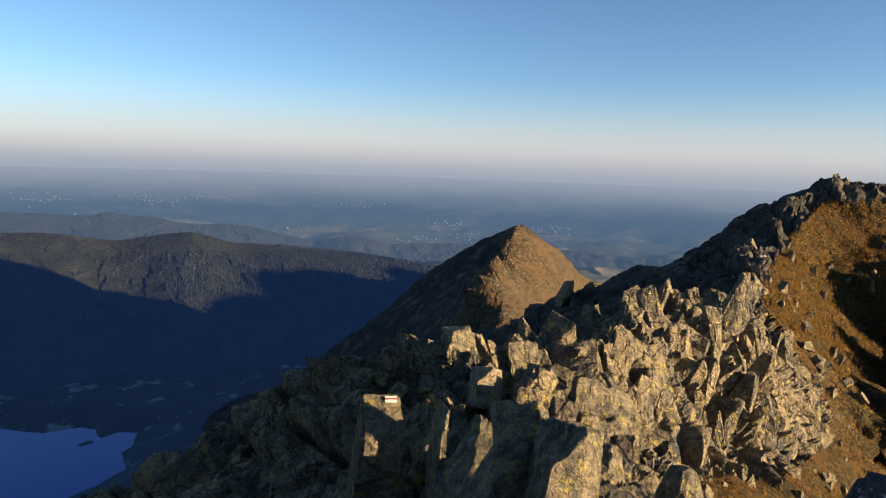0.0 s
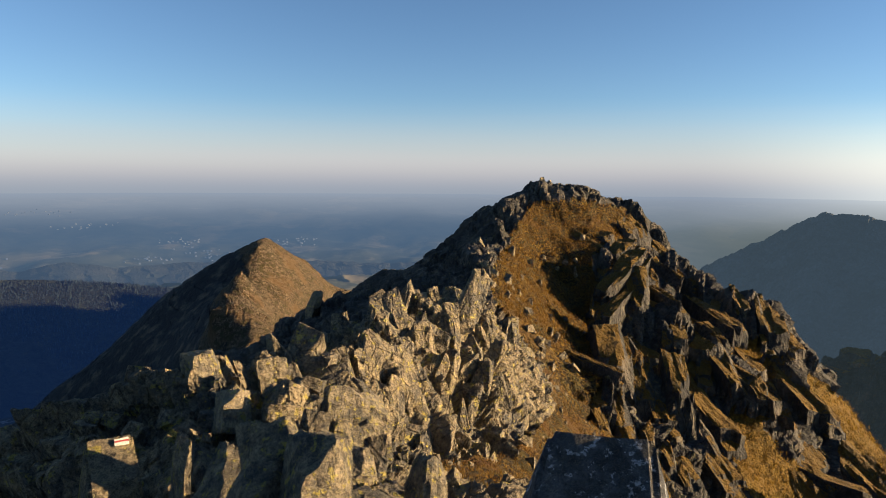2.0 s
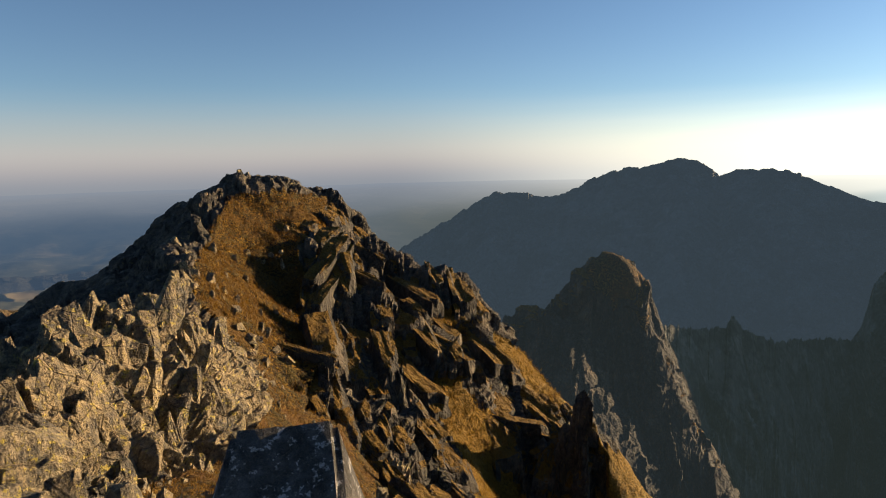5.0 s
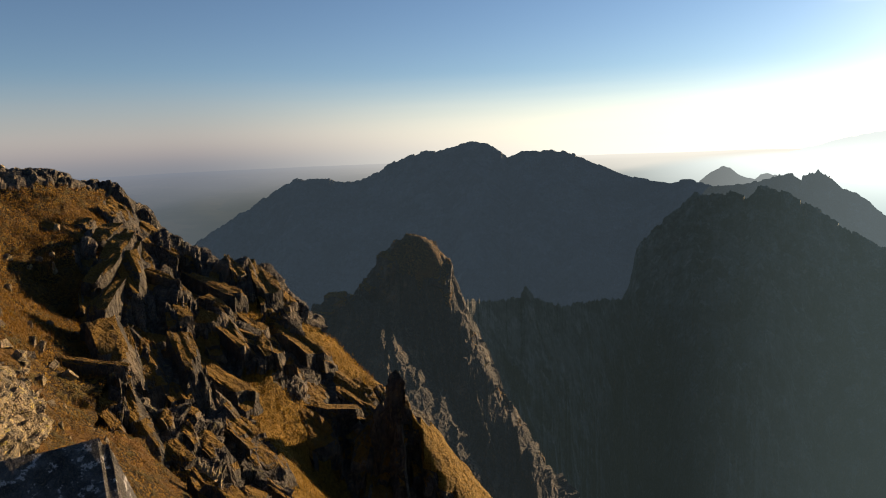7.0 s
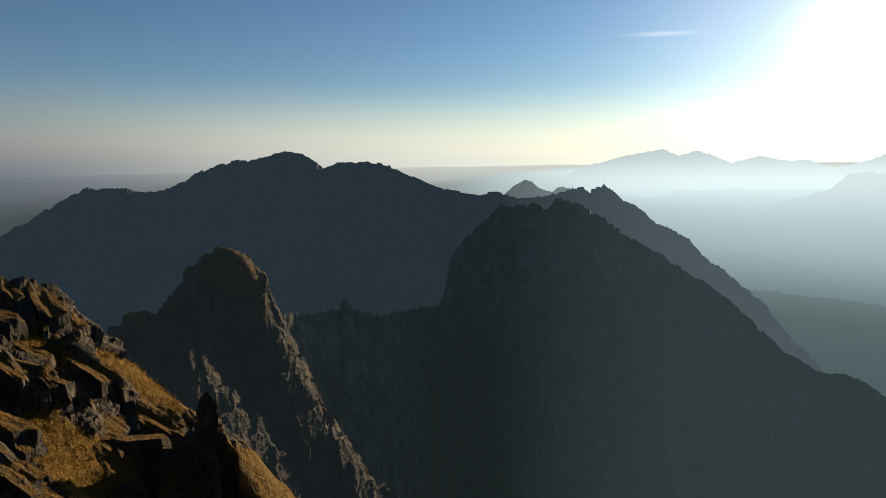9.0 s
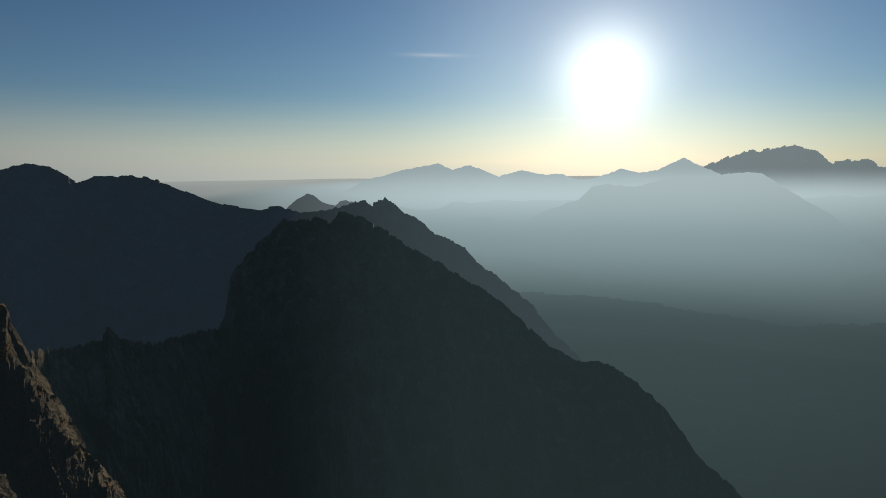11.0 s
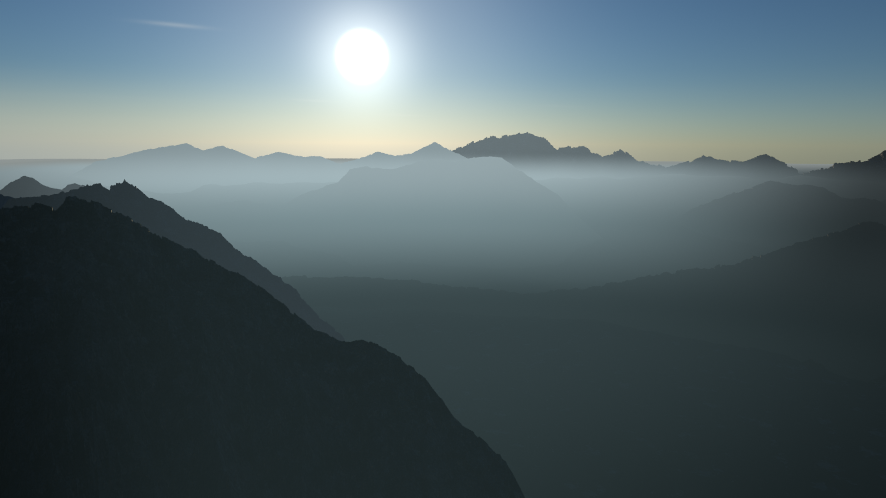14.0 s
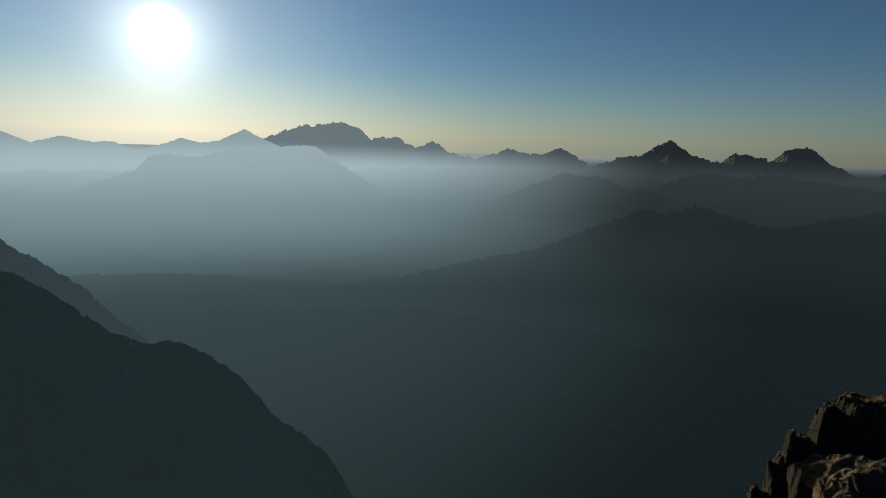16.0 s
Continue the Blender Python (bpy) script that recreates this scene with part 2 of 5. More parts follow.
    relief = mathnode(t, "SUBTRACT", mathnode(t, "MULTIPLY", chips, broken), mathnode(t, "MULTIPLY", split, cracks))
    relief = mathnode(t, "ADD", relief, mathnode(t, "ADD", mathnode(t, "MULTIPLY", mid, 0.35), mathnode(t, "ADD", mathnode(t, "MULTIPLY", fine, 0.17), mathnode(t, "ADD", mathnode(t, "MULTIPLY", crust, 0.12), mathnode(t, "MULTIPLY", grain, 0.05)))))
    if turf:
        at = t.nodes.new("ShaderNodeAttribute")
        at.attribute_name = "bare"
        edge = mathnode(t, "ADD", at.outputs["Fac"], mathnode(t, "MULTIPLY", mathnode(t, "SUBTRACT", noise_at(t, co, 0.5 / size, 9.0, 0.75), 0.5), 1.5))
        cover = smooth(t, edge, 0.44, 0.52, 1.0, 0.0)
        tuft, clump = noise_at(t, co, 6.0 / size, 6.0, 0.75), noise_at(t, co, 1.5 / size, 5.0, 0.65)
        # shade in the gaps between tufts is painted as a dark colour
        grass = mixcol(t, smooth(t, tuft, 0.46, 0.6), shade, straw)
        grass = mixcol(t, smooth(t, clump, 0.48, 0.6, 0.0, 0.75), grass, (0.05, 0.042, 0.011))
        grass = mixcol(t, smooth(t, noise_at(t, co, 0.3 / size, 5.0), 0.48, 0.66, 0.0, 0.7), grass, rust)
        # backlight on the ribs is put into the turf colour
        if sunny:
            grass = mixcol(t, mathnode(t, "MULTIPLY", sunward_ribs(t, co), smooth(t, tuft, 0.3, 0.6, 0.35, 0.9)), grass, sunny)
        stone = mixcol(t, cover, stone, grass)
        lumps = mathnode(t, "ADD", mathnode(t, "MULTIPLY", clump, 2.6), mathnode(t, "MULTIPLY", tuft, 0.8))
        pick = t.nodes.new("ShaderNodeMix")
        t.links.new(cover, pick.inputs[0])
        t.links.new(relief, pick.inputs[2])
        t.links.new(lumps, pick.inputs[3])
        relief = pick.outputs[0]
    if tops:
        # grass has settled on the ledges
        flat = t.nodes.new("ShaderNodeSeparateXYZ")
        t.links.new(t.nodes.new("ShaderNodeNewGeometry").outputs["True Normal"], flat.inputs[0])
        ledge = smooth(t, mathnode(t, "ADD", flat.outputs["Z"], mathnode(t, "MULTIPLY", mathnode(t, "SUBTRACT", patch, 0.5), 0.9)), 0.62, 0.76)
        stone = mixcol(t, ledge, stone, mixcol(t, smooth(t, crust, 0.4, 0.62), (0.03, 0.016, 0.003), tops))
    t.links.new(stone, bsdf.inputs["Base Color"])
    bsdf.inputs["Specular IOR Level"].default_value = 0.2
    bump(t, bsdf, relief, 1.0, 0.4 * size)
    # haze is mixed into the rock as a glow of its own
    if haze_glow:
        em = node(t, "ShaderNodeEmission", Strength=HAZE_STRENGTH)
        t.links.new(haze_colour(t, co, HAZE_BLUE), em.inputs[0])
        mix = node(t, "ShaderNodeMixShader", Fac=haze_glow)
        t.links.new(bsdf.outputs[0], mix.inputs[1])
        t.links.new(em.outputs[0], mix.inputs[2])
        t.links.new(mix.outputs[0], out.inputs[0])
    return m


HAZE_BLUE = (0.019, 0.027, 0.030)


def haze_colour(t, co, col):
    """Haze put into a material as emission; it glows more the nearer it lies to the sun's bearing."""
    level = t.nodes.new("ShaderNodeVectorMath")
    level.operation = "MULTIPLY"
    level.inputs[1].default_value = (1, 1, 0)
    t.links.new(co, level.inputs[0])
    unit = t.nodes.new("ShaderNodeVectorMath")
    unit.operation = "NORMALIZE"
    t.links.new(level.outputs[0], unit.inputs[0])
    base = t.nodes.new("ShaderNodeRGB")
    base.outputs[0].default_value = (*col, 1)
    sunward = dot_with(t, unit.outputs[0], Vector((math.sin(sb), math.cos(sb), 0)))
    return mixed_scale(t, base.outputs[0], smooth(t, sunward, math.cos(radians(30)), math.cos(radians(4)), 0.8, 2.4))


def far_rock(name, low, high, size, veil, veil_col, veil_z=(-420.0, -60.0), veil_low=None, runnels=1.0):
    """Mountains far off: rock and alp, with the haze before them emitted by the material itself."""
    m, t, bsdf, out = material(name)
    geo = t.nodes.new("ShaderNodeNewGeometry")
    co = geo.outputs["Position"]
    n = mathnode(t, "ADD", mathnode(t, "MULTIPLY", noise_at(t, co, 1.0 / size, 8.0, 0.65), 0.6), mathnode(t, "MULTIPLY", noise_at(t, co, 6.0 / size, 8.0, 0.7), 0.4))
    streak = t.nodes.new("ShaderNodeVectorMath")
    streak.operation = "MULTIPLY"
    streak.inputs[1].default_value = (1, 1, 0.5)
    t.links.new(co, streak.inputs[0])
    runnel = noise_at(t, streak.outputs[0], 2.2 / size, 7.0, 0.7)
    col = mixcol(t, smooth(t, n, 0.40, 0.60), low, high)
    col = mixcol(t, smooth(t, runnel, 0.52, 0.64, 0.0, 0.7 * runnels), col, tuple(c * 1.9 for c in high))
    col = mixcol(t, smooth(t, runnel, 0.34, 0.46, 0.75 * runnels, 0.0), col, tuple(c * 0.35 for c in low))
    t.links.new(col, bsdf.inputs["Base Color"])
    bump(t, bsdf, n, 1.0, size * 0.35)
    # the veil is painted haze: part of the rock is swapped for emission
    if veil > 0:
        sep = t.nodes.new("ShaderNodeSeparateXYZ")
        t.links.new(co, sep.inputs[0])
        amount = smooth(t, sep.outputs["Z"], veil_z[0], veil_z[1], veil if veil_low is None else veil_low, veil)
        em = node(t, "ShaderNodeEmission", Strength=HAZE_STRENGTH)
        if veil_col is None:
            t.links.new(mist_glow(t, co), em.inputs[0])
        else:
            t.links.new(haze_colour(t, co, veil_col), em.inputs[0])
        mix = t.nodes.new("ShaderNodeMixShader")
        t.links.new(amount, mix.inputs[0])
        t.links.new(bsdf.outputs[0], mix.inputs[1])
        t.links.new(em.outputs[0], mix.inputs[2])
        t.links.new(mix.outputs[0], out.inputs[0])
    return m


def mist_glow(t, co):
    """The light of sunlit valley mist, emitted by the surfaces in its place: brightest high up and near the sun."""
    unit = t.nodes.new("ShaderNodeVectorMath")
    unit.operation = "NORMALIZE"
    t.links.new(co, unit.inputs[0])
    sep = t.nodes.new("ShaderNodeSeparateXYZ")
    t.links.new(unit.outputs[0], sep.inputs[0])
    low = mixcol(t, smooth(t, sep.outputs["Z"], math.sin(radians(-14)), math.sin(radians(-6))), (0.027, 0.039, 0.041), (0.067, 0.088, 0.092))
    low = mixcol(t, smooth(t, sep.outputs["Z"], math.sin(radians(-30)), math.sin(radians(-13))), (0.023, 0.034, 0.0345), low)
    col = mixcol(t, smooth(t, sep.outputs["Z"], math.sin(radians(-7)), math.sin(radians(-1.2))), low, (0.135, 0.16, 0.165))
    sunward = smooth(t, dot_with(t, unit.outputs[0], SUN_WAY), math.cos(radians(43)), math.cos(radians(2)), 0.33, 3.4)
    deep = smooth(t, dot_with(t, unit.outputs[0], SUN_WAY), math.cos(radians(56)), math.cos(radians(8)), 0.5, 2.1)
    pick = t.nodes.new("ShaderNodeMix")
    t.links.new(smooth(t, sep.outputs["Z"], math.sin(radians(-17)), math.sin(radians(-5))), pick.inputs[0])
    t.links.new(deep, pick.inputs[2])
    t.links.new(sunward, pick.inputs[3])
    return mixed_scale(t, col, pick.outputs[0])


ROCK_NEAR = rock_material("granite_and_autumn_turf")
ROCK_LOOSE = rock_material("lichened_granite", turf=False)
# darker granite, dimmed further in colour for the shade on the cliffs
ROCK_PEAK = rock_material("shade_dark_granite_and_turf", size=1.8, straw=(0.225, 0.128, 0.009), rust=(0.11, 0.054, 0.006), tall=0.35, dark=(0.015, 0.014, 0.013), light=(0.09, 0.08, 0.064), lichen=0.2, specks=0.35, sunny=(0.21, 0.122, 0.013))
# rock colour darkened for the pyramid's shaded side, turf lightened for its sunlit side
ROCK_BROAD = rock_material("shade_dark_rock_and_lit_turf", size=8.0, dark=(0.010, 0.010, 0.011), light=(0.035, 0.034, 0.033), lichen=0.0, broken=0.4, cracks=0.0, specks=0.1, straw=(0.25, 0.185, 0.115), rust=(0.15, 0.088, 0.04), shade=(0.05, 0.031, 0.015))
ROCK_SLAB = rock_material("dark_jointed_granite", size=1.5, turf=False, tall=0.35, cracks=0.12, dark=(0.017, 0.016, 0.0155), light=(0.072, 0.063, 0.052), lichen=0.12, specks=0.35, tops=(0.19, 0.108, 0.012))
# the spire's rock glows faintly in place of haze before it
ROCK_CRAG = rock_material("jointed_granite_haze_glow", size=3.0, turf=False, tall=0.35, dark=(0.022, 0.022, 0.021), light=(0.07, 0.065, 0.055), lichen=0.1, specks=0.2, tops=(0.26, 0.14, 0.02), haze_glow=0.2)
ROCK_SPIRE = rock_material("granite_and_turf_haze_glow", size=4.0, tall=0.3, dark=(0.022, 0.022, 0.021), light=(0.062, 0.058, 0.05), lichen=0.1, specks=0.2, straw=(0.26, 0.14, 0.02), haze_glow=0.22)


# ---------- the ridge that the camera stands on, and the peak ahead ----------
FOOT = [(b, -58.0, 1.0) for b in range(0, 360, 45)]
RIDGE_PARTS = []


def course(bare, line, parts=RIDGE_PARTS):
    """One line of a mountain: how bare its rock is, and the points that it runs through."""
    parts.append((bare, line))


course(1.0, [(8, -32, 3.0), (9, -29, 5.2), (8, -25, 7.6), (7.5, -21, 10), (9, -18, 12.5), (12, -15.2, 15.5), (15, -12.9, 19), (17, -11.6, 23), (19, -11.5, 27), (22, -11.9, 34), (25.8, -11.4, 46), (25.7, -8.1, 64), (26.2, -5.7, 82), (27.4, -1.9, 104)])
course(0.9, [(13, -27, 8.0), (16, -24.5, 13.5), (20, -22.2, 19.5), (25, -20.5, 26), (28.6, -19, 33), (29, -14, 48), (28.6, -9.5, 66)])
course(1.0, [(-2, -18.8, 13), (-9.3, -18.6, 18), (-14.5, -21.2, 25), (-19.5, -25, 30), (-25.7, -29.6, 36), (-33, -36, 44), (-40, -42, 55)])
course(1.0, [(1.5, -27, 7.5), (-4, -29.5, 8), (-12, -31, 8), (-20, -34, 9), (-30, -38, 12)])
course(0.95, [(-4, -22, 20), (2, -20.5, 19), (8, -18.6, 21), (12, -16.4, 25), (15, -14.4, 30), (19, -13.2, 38)])
course(0.7, [(0, -22, 40), (8, -17, 44), (15, -14.3, 50), (19, -12.6, 56), (22.5, -10.6, 66)])
course(0.9, [(3, -14.8, 80), (6, -13.0, 76), (10, -11.7, 72), (13.5, -10.8, 72), (16, -10.2, 74), (19, -9.7, 80), (22, -8.4, 88), (24.6, -7.2, 96)])
course(0.55, [(14, -12.5, 140), (17.5, -11, 130), (20.5, -9.4, 122)])
course(1.0, [(27.4, -1.5, 106), (26, -2.3, 112), (23.1, -5.1, 128), (19.3, -8.1, 150), (15.3, -9.9, 175), (10, -13.5, 220)])
course(0.9, [(27.4, -1.5, 106), (29.1, -1.5, 110), (29.5, -0.8, 112), (31.5, -0.3, 116), (34.2, -0.4, 120), (36.4, -1.3, 124), (39, -1.9, 124), (40.3, -3.5, 124), (40.8, -5.6, 122), (42.9, -6.4, 118), (46, -7.8, 114), (47.2, -9.7, 112), (49.9, -9.7, 109), (51.4, -12.1, 106), (53.3, -14.3, 102), (55.2, -17.4, 98), (59.2, -20.8, 92), (61, -26, 88)])
course(0.05, [(28.8, -3.6, 99), (31, -6.5, 95), (32.6, -9, 90), (34, -12, 83), (34.8, -15.3, 70), (34, -18.6, 52), (31.5, -21.5, 33), (27, -24.4, 20), (21, -27.5, 11.5)])
course(0.1, [(30.5, -2.6, 108), (32.5, -3.6, 106), (34, -5.2, 103)])
course(1.0, [(34.8, -4.4, 104), (36, -6.2, 97), (37.4, -8.8, 86), (38.6, -12, 68), (38.4, -16.5, 55), (37.8, -21.5, 44), (37, -28, 34)])
course(0.6, [(41.5, -8.5, 110), (42, -11.5, 98), (42.2, -16, 80), (41.4, -23, 60), (40.5, -28, 46)])
course(1.0, [(44.8, -8.6, 108), (45.4, -12.5, 84), (45, -17.5, 66), (44.4, -24, 52)])
course(0.45, [(47.6, -12.5, 98), (47.6, -17.5, 84), (47, -24, 66)])
course(0.4, [(46, -22.5, 58), (47, -26, 60), (49, -26.5, 59), (44.2, -26.5, 46)])
course(1.0, [(50, -12, 100), (50, -17, 80), (49.4, -24, 64)])
course(0.0, [(52.2, -14.5, 98), (54, -19, 90), (55.5, -24, 80), (53.5, -30, 66)])
course(0.4, [(60.4, -19.7, 72), (61.6, -21.6, 74), (63.9, -24.6, 76), (67, -29, 78)])
course(1.0, [(58.6, -27, 70), (62, -32, 66)])
course(0.8, [(45, -36, 8), (60, -42, 7), (80, -45, 6), (100, -46, 6), (130, -46, 6), (150, -42, 8)])
course(0.8, [(45, -33, 30), (60, -38, 35), (80, -42, 40), (110, -43, 40), (140, -42, 40), (160, -40, 40)])
course(1.0, [(163, -39, 9), (165.5, -34, 9), (167.8, -28.5, 9), (169.4, -26, 9), (171.5, -24, 9.2), (176, -23.2, 9.5), (186, -22.6, 10)])
course(0.9, [(200, -25, 6), (240, -35, 8), (280, -38, 9), (320, -36, 10)])
course(0.9, [(200, -30, 60), (240, -38, 60), (280, -40, 60), (320, -38, 60)])
course(0.6, [(b, -41, 150) for b in range(66, 330, 22)])
course(0.6, [(b, -42, 300) for b in range(30, 360, 30)])
course(0.5, [(b, -43, 520) for b in range(0, 360, 30)])
course(0.9, [(16, -13.5, 195), (21, -11, 172), (25, -8.5, 150), (30, -7, 148), (36, -7.5, 155), (42, -12, 150), (48, -16, 140), (54, -24, 130)])
course(0.7, [(34, -20, 200), (46, -24, 200), (58, -30, 180), (0, -30, 230), (-20, -36, 150)])
course(0.8, FOOT)
RIDGE = Land(RIDGE_PARTS)

# patches of autumn turf between the cliffs, as outlines in bearing and elevation
TURF_BAND = [(26.3, -7.5), (29.1, -3.8), (30.2, -1.9), (33.8, -2.0), (37.3, -1.8), (38, -5.2), (35, -6.5), (35.6, -9.1), (34.9, -12.1), (36.6, -13.4), (40.1, -14.8),
             (36.6, -16.0), (35.6, -19), (34, -22.6), (35.5, -27.5), (21.6, -27), (19.7, -24.2), (28.8, -23.4), (32.3, -18.4), (30.7, -16.0), (28.6, -12.5), (26.8, -11)]
TURF_FOOT = [(33, -20), (38.5, -22), (42.7, -28), (42, -34), (33, -34)]
TURF_RIB = [(52.2, -14.6), (54.4, -15.8), (55.8, -17.8), (59.3, -20.4), (59, -21.8), (56.5, -21.2), (54, -18.8), (52, -16.6)]
TURF_GULLY = [(46.6, -17.4), (49, -18.8), (51.5, -21.2), (54, -22.6), (52.3, -24.2), (53.5, -26.6), (57.3, -30), (57, -34), (49.5, -34), (49.5, -27), (48, -22.5), (46.8, -20.5)]
TURF_LEDGE = [(47.2, -12.2), (49, -12.6), (50.6, -14), (48, -14.6), (46.4, -14.4)]
TURF_TOOTH = [(61.2, -22.4), (63.2, -23.8), (69.5, -30.4), (66, -32), (63, -28)]


def inside(poly, x, y):
    hit = np.zeros(np.shape(x), bool)
    for (x0, y0), (x1, y1) in zip(poly, poly[1:] + poly[:1]):
        if y0 != y1:
            hit ^= ((y0 > y) != (y1 > y)) & (x < (x1 - x0) * (y - y0) / (y1 - y0) + x0)
    return hit


def bareness(x, y, z, bare):
    """How bare the ridge is: the turf patches of the peak, and elsewhere as its lines say."""
    r = np.hypot(x, y)
    b, el = np.degrees(np.arctan2(x, y)), np.degrees(np.arctan2(z, r))
    b = b + 1.6 * fbm(b / 1.8, el / 1.8, 4, 301)
    el = el + 1.8 * fbm(b / 1.8, el / 1.8, 4, 311)
    grown = np.zeros(np.shape(x), bool)
    for poly in (TURF_BAND, TURF_FOOT, TURF_RIB, TURF_GULLY, TURF_LEDGE, TURF_TOOTH):
        grown |= inside(poly, b, el)
    here = (b > 18) & (b < 71) & (r > 7) & (r < 132) & (el < 1)
    return np.where(here, np.where(grown, 0.17, np.maximum(bare, 0.86)), bare)


def ridge_relief(x, y, bare):
    """How far the broken rock stands out from the smooth form."""
    r = np.hypot(x, y)
    rough = np.clip((r - 2.0) / 4.0, 0.0, 1.0) * np.clip(bare * 1.5 - 0.25, 0.05, 1.0)
    near_w = 1 - np.clip((r - 40) / 40, 0, 1)
    bear = np.degrees(np.arctan2(x, y))
    rough = rough * (1 - 0.75 * np.exp(-((bear - 5) / 12) ** 2 - ((r - 7.2) / 2.2) ** 2))
    u = np.arctan2(x, y) * 90.0
    wx, wy = x + 0.5 * fbm(x / 2.0, y / 2.0, 3, 15), y + 0.5 * fbm(x / 2.0, y / 2.0, 3, 19)
    run, fall = wx * 0.53 + wy * 0.85, wx * 0.85 - wy * 0.53
    plates = (1.3 * facets(run / 2.7 + fall * 0.15, fall / 3.6, 11, 1.1, 0.5) * np.clip(r / 18, 0.2, 1.0) + 0.7 * facets(run / 1.25 + fall * 0.25, fall / 2.3, 23, 1.3, 0.55) * np.clip(r / 12, 0.4, 1.0)
              + 0.22 * facets(run / 0.5, fall / 0.62, 31, 1.4, 0.5) + 0.05 * facets(run / 0.13, fall / 0.18, 37, 2.0))
    ribs = (1.6 * facets(u / 8.0 + r * 0.03, r / 24.0, 41, 1.0, 0.4) + 0.9 * facets(u / 2.8 + r * 0.05, r / 9.0, 47, 1.1, 0.5) + 0.4 * facets(u / 1.2, r / 3.0, 53, 1.4))
    face = np.clip((u - 51) / 5.0, 0, 1) * np.clip((r - 38) / 15, 0, 1) * np.clip((128 - r) / 34, 0.12, 1)
    wob = 0.5 * fbm(u / 9.0, r / 26.0, 4, 43)
    keep = 0.35 + 0.65 * np.clip(1.0 + 2.4 * fbm(u / 14.0, r / 16.0, 3, 45), 0, 1.4)
    saw = keep * (2.0 * np.mod(u / 9.0 + wob + r * 0.006, 1.0) + 0.8 * np.mod(u / 3.3 + 2 * wob, 1.0)) + 1.0
    d = rough * (near_w * plates + (1 - near_w) * ribs) + face * rough * (saw - 2.6)
    size = np.clip(r / 40.0, 0.0, 1.0)
    d = d + (0.3 + 0.7 * rough) * size * 1.2 * fbm(x / 7.0, y / 7.0, 5, 61)
    return d + (1 - rough) * ((0.12 + 0.4 * size) * fbm(x / (0.5 + 0.7 * size), y / (0.5 + 0.7 * size), 3, 71) + 0.7 * size * fbm(x / 4.0, y / 4.0, 3, 73, True))


def ridge_surface(x, y):
    """Height of the ridge, as it is met from above."""
    z, bare = RIDGE.at(x, y)
    bare = bareness(x, y, z, bare)
    return z + ridge_relief(x, y, bare), bare


def stand_out(x, y, z, d):
    """The grid moved by d along the normals of its smooth form."""
    du = np.stack([np.gradient(a, axis=1) for a in (x, y, z)], -1)
    dv = np.stack([np.gradient(a, axis=0) for a in (x, y, z)], -1)
    n = np.cross(du, dv)
    n = n / (np.linalg.norm(n, axis=-1, keepdims=True) + 1e-9)
    n = np.where(n[..., 2:] < 0, -n, n)
    return x + n[..., 0] * d, y + n[..., 1] * d, z + n[..., 2] * d


bearings = np.concatenate([np.arange(-62, -28, 0.4), np.arange(-28, 72, 0.13), np.arange(72, 160, 0.5), np.arange(160, 178, 0.2), np.arange(178, 298, 1.0)])
reach = [0.02]
while reach[-1] < 540:
    reach.append(reach[-1] * (1.3 if reach[-1] < 0.4 else 1.06 if reach[-1] < 3.5 else 1.0085 if reach[-1] < 55 else 1.0115 if reach[-1] < 150 else 1.03))
BB, RR = np.meshgrid(np.radians(bearings), np.array(reach))
gx, gy = RR * np.sin(BB), RR * np.cos(BB)
gz, gbare = RIDGE.at(gx, gy)
gbare = g_turf = bareness(gx, gy, gz, gbare)
gx, gy, gz = stand_out(gx, gy, gz, ridge_relief(gx, gy, gbare))
g_el = np.degrees(np.arctan2(gz, np.hypot(gx, gy)))
g_b = np.degrees(np.arctan2(gx, gy))
g_seen = g_el >= np.maximum.accumulate(g_el, axis=0) - 0.05
cut = int(np.searchsorted(np.array(reach), 49.0))
tagged(sheet("mountain_ridge", gx[:cut + 1], gy[:cut + 1], gz[:cut + 1], ROCK_NEAR, g_turf[:cut + 1], closed=True, smooth_faces=False),
       "broken pale granite ridge crest with rusty turf below its wall", "mountain", kind="structure")
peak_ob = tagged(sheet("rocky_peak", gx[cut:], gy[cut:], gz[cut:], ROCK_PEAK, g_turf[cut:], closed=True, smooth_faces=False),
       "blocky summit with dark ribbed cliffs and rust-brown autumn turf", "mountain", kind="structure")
OUTCROP = {"b": g_b, "el": g_el, "x": gx, "y": gy, "z": gz, "bare": g_turf, "seen": g_seen, "top": g_el[RR[:, 0] < 135].max(axis=0)[None]}


# ---------- the valleys, the foreland and the lake ----------
LAKE_Z = -460.0
SHORE = [place(b, 0, r)[:2] for b, r in ((-48, 1260), (-40, 1270), (-35.2, 1250), (-32.5, 1192), (-30, 1195), (-28.8, 1176), (-28.6, 1132), (-27.2, 1150), (-25.8, 1130), (-26.4, 1085), (-27.2, 1065), (-26.8, 1000), (-29, 965), (-31, 945), (-36, 880), (-48, 860))]
LAKE_C = place(-37.0, 0, 1080)
ISLES = [place(-29.9, 0, 1116), place(-29.5, 0, 1122)]


